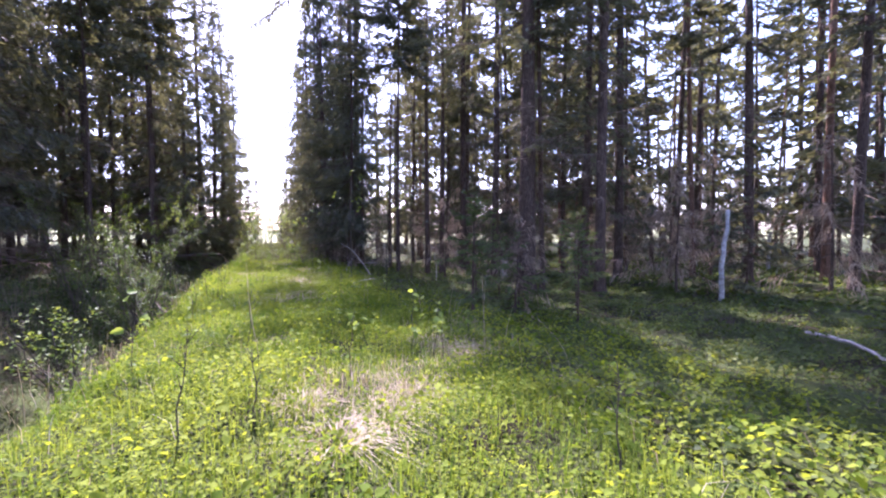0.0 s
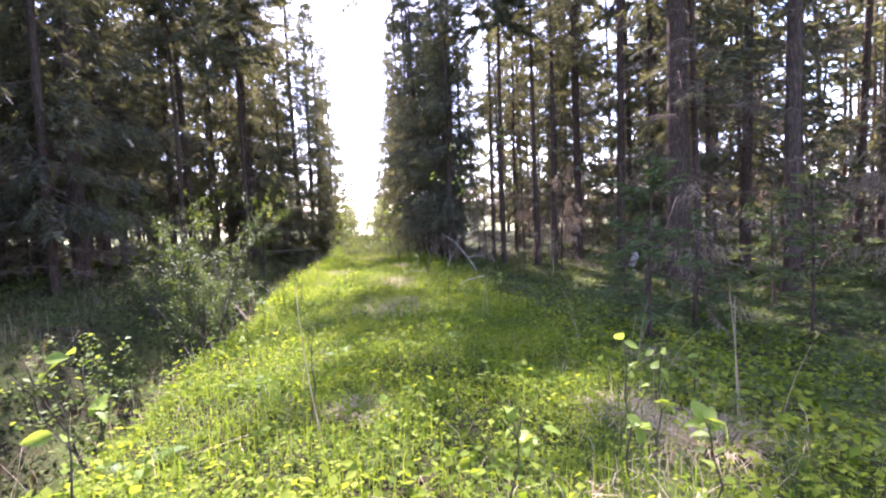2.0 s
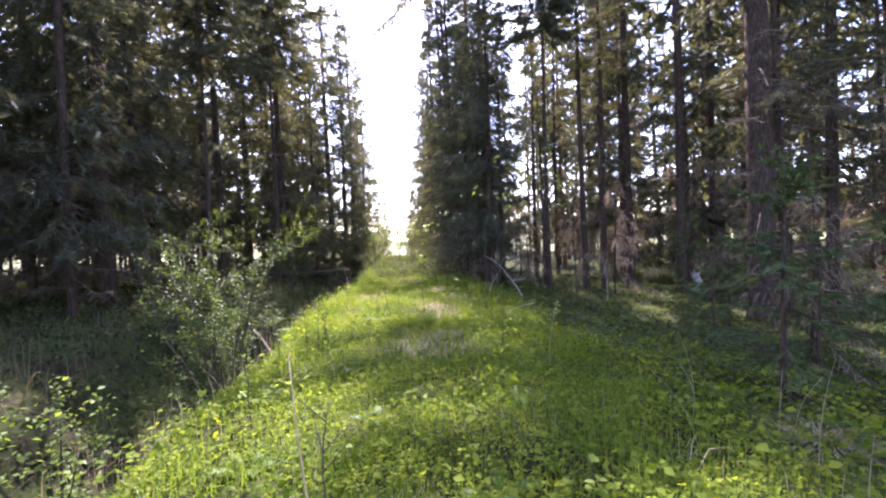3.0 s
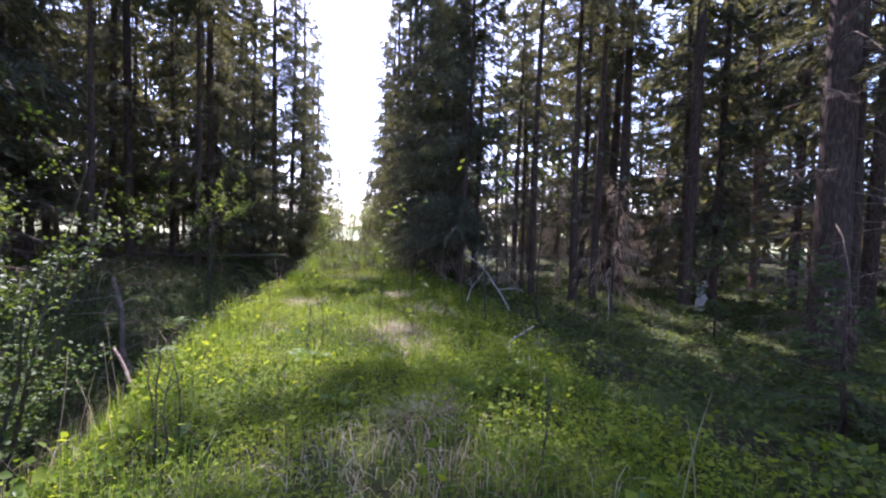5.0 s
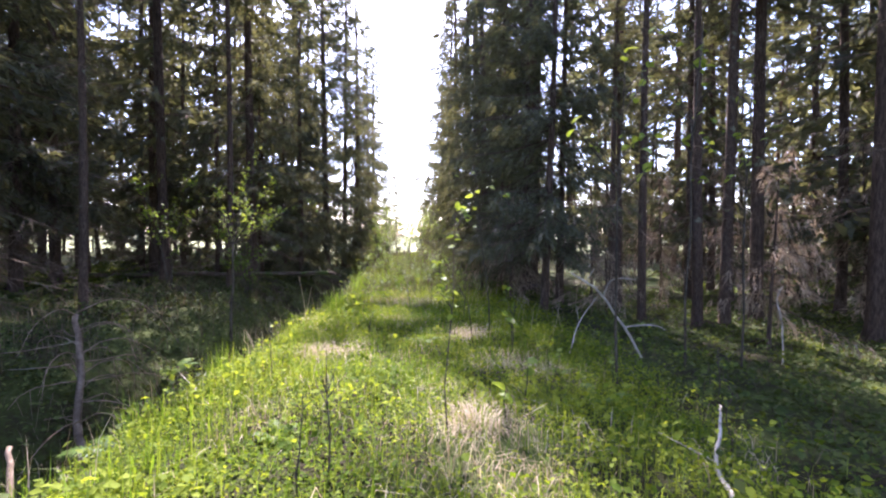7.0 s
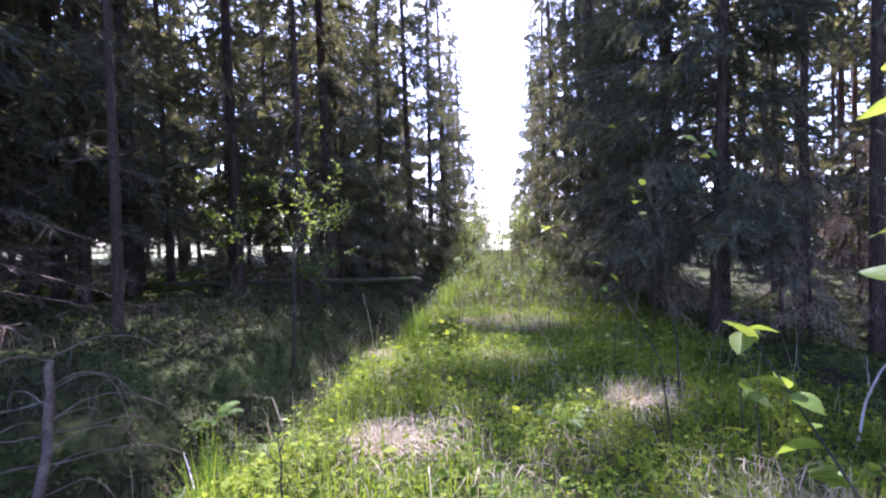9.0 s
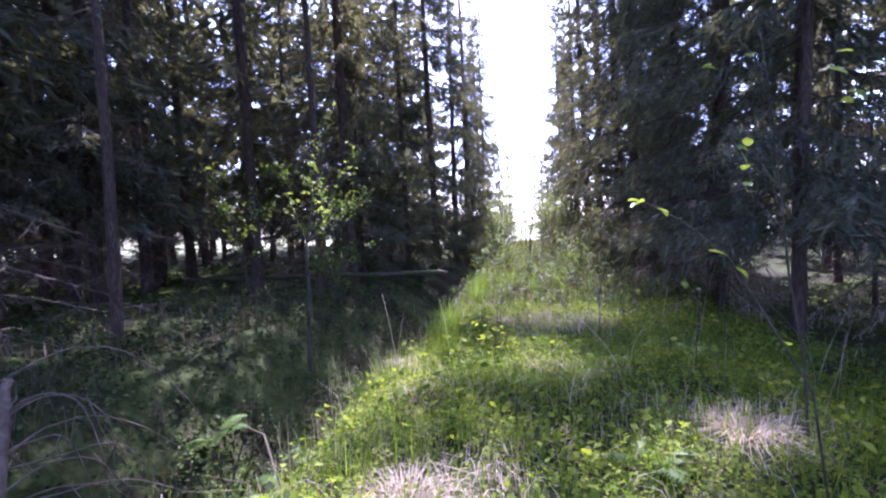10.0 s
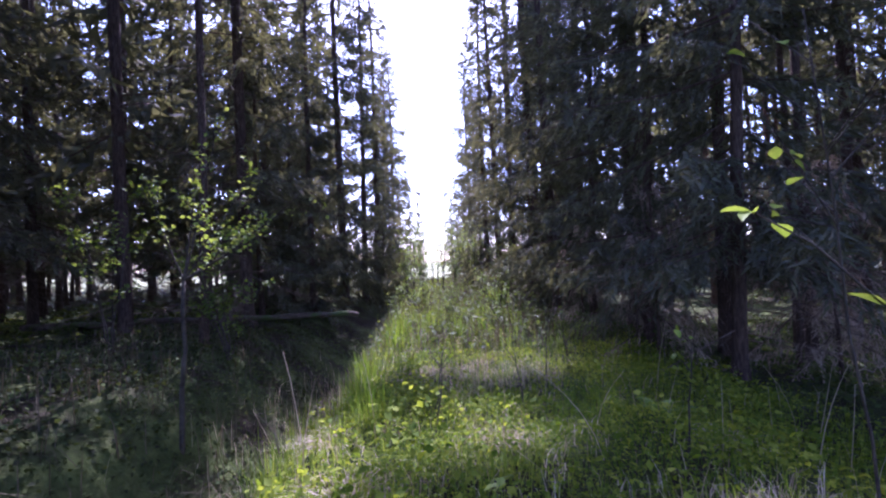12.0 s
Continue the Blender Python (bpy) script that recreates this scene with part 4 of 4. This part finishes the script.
# dead spruce top leaning in the ditch
rd = random.Random(9)
foot, head = np.array([-1.15, 10.2, gz(-1.15, 10.2) - 0.05]), np.array([-1.75, 11.0, 0.42])
snag_lines = [([foot, foot * 0.6 + head * 0.4 + (0.03, 0, 0), head], 0.05, 0.03)]
for k in range(26):
    u = rd.uniform(0.3, 1.0)
    b = foot * (1 - u) + head * u
    a_, L = rd.uniform(0, 6.28), rd.uniform(0.5, 1.3)
    o = np.array([math.cos(a_), math.sin(a_), 0])
    up = rd.uniform(-0.05, 0.18)
    tip = b + o * L + (rd.gauss(0, 0.1), rd.gauss(0, 0.1), rd.uniform(-0.6, -0.15))
    snag_lines.append(([b, b + o * L * 0.3 + (0, 0, up), b + o * L * 0.7 + (0, 0, up * 0.4), tip], 0.009, 0.002))
    w = b + o * L * 0.6 + (0, 0, up * 0.6)
    snag_lines.append(([w, w + (rd.gauss(0, 0.14), rd.gauss(0, 0.14), rd.uniform(-0.35, -0.1))], 0.004, 0.0015))
dead_wood("dead_snag", snag_lines, DEADWOOD, "broken dead spruce top with drooping bare branches in the ditch", "snag")
dead_wood("dead_snag", [([rise(0.05, 8.0, -0.1), rise(-0.35, 8.4, 0.5), rise(-0.75, 8.9, 1.0)], 0.03, 0.018), ([rise(-0.35, 8.4, 0.5), rise(-0.6, 8.2, 0.45)], 0.01, 0.004)], DEADWOOD, "short leaning dead stem on the ditch bank", "snag")
dead_wood("birch_stem", [([rise(13.4, 5.2, -0.1), rise(13.45, 5.2, 1.2), rise(13.65, 5.25, 2.4)], 0.075, 0.05)], BIRCH_BARK, "broken white birch stem leaning in the stand", "birch")
dead_wood("birch_stem", [([rise(22.5, 10.5, -0.1), rise(22.55, 10.5, 1.6)], 0.08, 0.06)], BIRCH_BARK, "short broken white birch stem in the stand", "birch")
dead_wood("birch_stem", [([rise(11.0, 13.2, -0.1), rise(11.0, 13.2, 0.6)], 0.12, 0.1)], PALEWOOD, "pale sunlit stump in the stand", "stump", 10)


def stalk(h, bend):
    pts = [(0, 0, -0.03)] + [(bend * h * (i / 5) ** 2, 0, h * i / 5 * (1 - 0.1 * bend * i / 5)) for i in range(1, 6)]
    return Tubes().add(pts, [0.0035, 0.0033, 0.003, 0.0026, 0.002, 0.0012], 4)


stalk_kinds = []
for h, b in ((0.75, 0.15), (0.6, 0.35), (0.9, 0.5), (0.5, 0.1)):
    o = new("dry_stalk")
    obj("stalk", stalk(h, b).mesh("stalk"), STRAW, o)
    stalk_kinds.append(Kind(tagged(o, "dry straw-coloured grass stalk", "dry stalk", "dry stalks on the bank")))
spots = [(rs.gauss(0.25, 0.25), rs.uniform(-1.5, 7.5)) for _ in range(48)] + [(rs.uniform(2.4, 4.6), rs.uniform(11.0, 14.5)) for _ in range(16)] + [(rs.gauss(0.3, 0.2), rs.uniform(10.5, 17)) for _ in range(14)] + [(rs.uniform(4.0, 5.2), rs.uniform(-0.5, 3.5)) for _ in range(14)]
for x, y, k in ((3.68, 4.25, 1.0), (3.74, 4.22, 0.85), (2.05, 1.0, 1.25), (3.14, 12.74, 0.6), (3.27, 12.17, 0.5), (3.8, 12.2, 0.9), (0.66, 12.16, 0.95), (3.56, 11.66, 0.45), (3.75, 12.5, 0.55), (0.66, 12.27, 1.1), (1.04, 12.7, 0.85), (3.06, 13.06, 0.45), (3.19, 12.16, 0.65), (2.47, 13.67, 0.7), (4.12, 11.3, 0.6), (3.48, 11.5, 0.55)):
    stalk_kinds[0].put(place(None, x, y, rs.uniform(0, 360), k, 0, (rs.gauss(0, 4), rs.gauss(0, 4))))
for x, y in spots:
    rs.choice(stalk_kinds).put(place(None, x, y, rs.uniform(0, 360), rs.uniform(0.7, 1.2), 0, (rs.gauss(0, 7), rs.gauss(0, 7))))


def tuft(seed, n, length, lean, material, width=0.0028):
    rng = np.random.default_rng(seed)
    az, r = rng.uniform(0, 6.28, n), 0.1 * np.sqrt(rng.uniform(0, 1, n))
    b = np.stack([r * np.cos(az), r * np.sin(az), np.full(n, -0.03)], -1)
    az = az + rng.normal(0, 0.5, n)
    out = np.stack([np.cos(az), np.sin(az), np.zeros(n)], -1)
    L, ln = (length * rng.uniform(0.5, 1.25, n))[:, None], np.abs(rng.normal(lean, 0.3, n))[:, None]
    w = np.stack([-np.sin(az), np.cos(az), np.zeros(n)], -1) * width
    up = np.array([0, 0, 1.0])
    mid, tip = b + L * (0.5 * up / (1 + 0.5 * ln) + 0.3 * ln * out), b + L * (up * np.clip(0.95 - 0.7 * ln, 0.02, 1) + 0.8 * ln * out)
    return fan_mesh("blades", np.stack([b - w, b + w, mid - w * 0.7, mid + w * 0.7, tip], 1), BLADE_F)


straw_kinds, green_kinds = [], []
for i in range(3):
    o = new("dry_grass_tuft")
    tagged(obj("grass", tuft(90 + i, 260, 0.34, 1.0, STRAW), STRAW, o), kind="stuff")
    straw_kinds.append(Kind(tagged(o, "flattened tuft of dry straw-coloured grass", "grass tuft", "dry grass tufts")))
    o = new("grass_tuft")
    tagged(obj("grass", tuft(95 + i, 120, 0.42, 0.35, GRASS), GRASS, o), kind="stuff")
    green_kinds.append(Kind(tagged(o, "upright tuft of green grass", "grass tuft", "green grass tufts")))
for x, y, s in [(1.23, 10.45, 1.0), (3.0, 11.35, 1.1), (2.75, 8.45, 1.2), (2.95, 8.95, 0.9), (2.5, 9.3, 0.8), (2.6, -1.2, 1.3), (2.95, -0.9, 1.2), (3.2, -0.5, 1.0), (2.4, -0.6, 1.0), (4.3, 0.9, 1.1), (4.0, 1.4, 1.0), (2.7, 5.6, 1.0), (2.9, 6.1, 0.8), (1.6, 13.7, 1.0), (1.3, 14.6, 1.0), (1.9, 12.6, 0.8), (3.4, 12.5, 1.0), (1.0, 11.9, 1.0),
                (2.2, 1.6, 0.9), (4.9, 2.4, 1.0), (3.6, 9.9, 0.9), (0.7, 12.8, 1.0), (2.3, 3.5, 0.7)]:
    rs.choice(straw_kinds).put(place(None, x, y, rs.uniform(0, 360), s, 0, (0, 0), s * 0.7))
for x, y, s in [(0.95, 13.1, 1.2), (0.7, 13.9, 1.2), (0.6, 15.0, 1.3), (0.9, 16.2, 1.2), (0.35, 12.5, 1.1), (0.2, 13.6, 1.2), (-0.2, 14.8, 1.2), (0.4, 9.9, 0.9), (0.3, 8.7, 0.8), (0.15, 7.9, 0.9), (0.4, 1.4, 0.8), (0.3, 2.4, 0.8), (0.8, 17.5, 1.2), (1.8, 17.0, 1.1), (1.4, 18.2, 1.3), (2.3, 18.8, 1.2), (0.3, 17.0, 1.3), (-0.1, 11.2, 1.0)]:
    rs.choice(green_kinds).put(place(None, x, y, rs.uniform(0, 360), s))


def fern(x, y, n, size, label="green fern with arching fronds in the ditch", group="ferns in the ditch"):
    base = tagged(new("fern"), label, "fern", group)
    for k in range(n):
        a_ = 6.28 * k / n + rs.gauss(0, 0.25)
        L = size * rs.uniform(0.75, 1.15)
        s = np.linspace(0, 1, 15)
        out, side = np.array([math.cos(a_), math.sin(a_), 0]), np.array([-math.sin(a_), math.cos(a_), 0])
        p = L * (np.outer(0.8 * s, out) + np.outer(0.95 * s - 0.6 * s ** 2.2, (0, 0, 1)))
        tris = []
        for i in range(2, 15):
            w = L * 0.26 * math.sin(math.pi * min(1, 0.12 + 0.9 * (1 - s[i])))
            for sg in (-1, 1):
                e = p[i] + sg * side * w + out * w * 0.35 - np.array([0, 0, 0.12 * w])
                tris += [(p[i - 1], p[i] + out * 0.004, e), (p[i - 1] * 0.5 + p[i] * 0.5, p[i] + out * 0.02, e * 0.6 + p[i] * 0.4 + out * 0.03)]
        obj("frond", tri_mesh("frond", tris), FERNLEAF, base)
    base.matrix_basis = Matrix.Translation((x, y, gz(x, y) - 0.02))


for x, y, n, size in [(-0.4, 10.7, 8, 0.6), (0.1, 9.0, 7, 0.5), (-0.9, 11.9, 7, 0.55), (0.05, 11.7, 6, 0.45), (-1.5, 12.6, 7, 0.5), (-0.5, 13.2, 6, 0.5), (0.35, -0.6, 7, 0.4)]:
    fern(x, y, n, size)
for x, y in [(1.3, 2.4), (1.1, 3.6), (2.0, 2.9), (3.1, 3.2), (1.7, 4.3), (3.6, 4.4), (2.2, 5.9), (1.2, 5.4), (3.3, 6.3), (1.8, 7.2), (3.9, 6.9), (2.5, 7.0), (4.1, 5.3), (1.4, 8.4), (3.9, 9.1), (1.0, 1.2), (2.4, 10.9), (3.3, 13.1), (2.7, 1.9)]:
    fern(x, y, rs.randint(4, 6), rs.uniform(0.2, 0.3), "small fresh fern among the herbs of the bank", "small ferns on the bank")


# a bent shoot that leans over the trodden line
shoot = tagged(new("sapling"), "bent leafy shoot leaning over the bank", "sapling", "saplings on the bank")
line = [(2.98, 10.5, gz(2.98, 10.5) - 0.03), (2.9, 10.48, 0.6), (2.6, 10.46, 1.14), (2.42, 10.45, 1.3), (2.28, 10.45, 1.38)]
obj("stem", Tubes().add(line, [0.005, 0.0045, 0.0035, 0.003, 0.002], 6).mesh("stem"), STEM, shoot)
for p, yaw, tip, s in (((2.28, 10.45, 1.38), 40, 0.2, 0.07), ((2.29, 10.45, 1.38), 120, -0.1, 0.075), ((2.34, 10.45, 1.35), -60, -0.3, 0.06), ((2.6, 10.46, 1.14), 70, 0.7, 0.08), ((2.62, 10.46, 1.1), -80, -0.5, 0.075), ((2.8, 10.47, 0.8), -40, -0.3, 0.06)):
    lf = obj("leaf", rs.choice(LEAVES), BROADLEAF, shoot)
    lf.matrix_basis = Matrix.LocRotScale(Vector(p), Euler((tip, 0.2, radians(yaw))), (s, s, s))
bush(-0.4, 3.2, 1.5, 0.6, 6, 700, 0.055, "low leafy shrub on the ditch edge", 0.3, 12)
bush(-0.9, 12.0, 1.0, 0.6, 5, 420, 0.05, "low leafy shrub in the ditch", 0.2, 14)
for i, (x, y, h) in enumerate([(1.7, 19.4, 0.7), (2.6, 18.2, 0.6), (3.3, 19.0, 0.9), (0.6, 20.4, 0.8), (2.0, 23.5, 0.9), (3.2, 25.0, 1.1), (0.4, 25.5, 1.0), (3.6, 16.2, 0.6)]):
    bush(x, y, h, 0.45, 6, 220, 0.045, "low weedy shrub on the ride", 0.2, 30 + i, None, 0.006)

# thin young birches that close the far end of the ride
for i, (x, y, h, n) in enumerate([(1.0, 25.0, 2.7, 780), (2.2, 27.5, 3.0, 900), (0.2, 29.0, 3.2, 900), (3.1, 30.5, 2.8, 840), (1.5, 33.0, 3.2, 960), (2.6, 37.0, 3.4, 960), (0.4, 38.0, 3.4, 960), (3.4, 23.6, 2.0, 600)]):
    bush(x, y, h, 0.55, 5, n, 0.06, "thin twiggy young birch with small pale leaves", 0.25, 50 + i, BUSHLEAF, 0.008, 1.8)
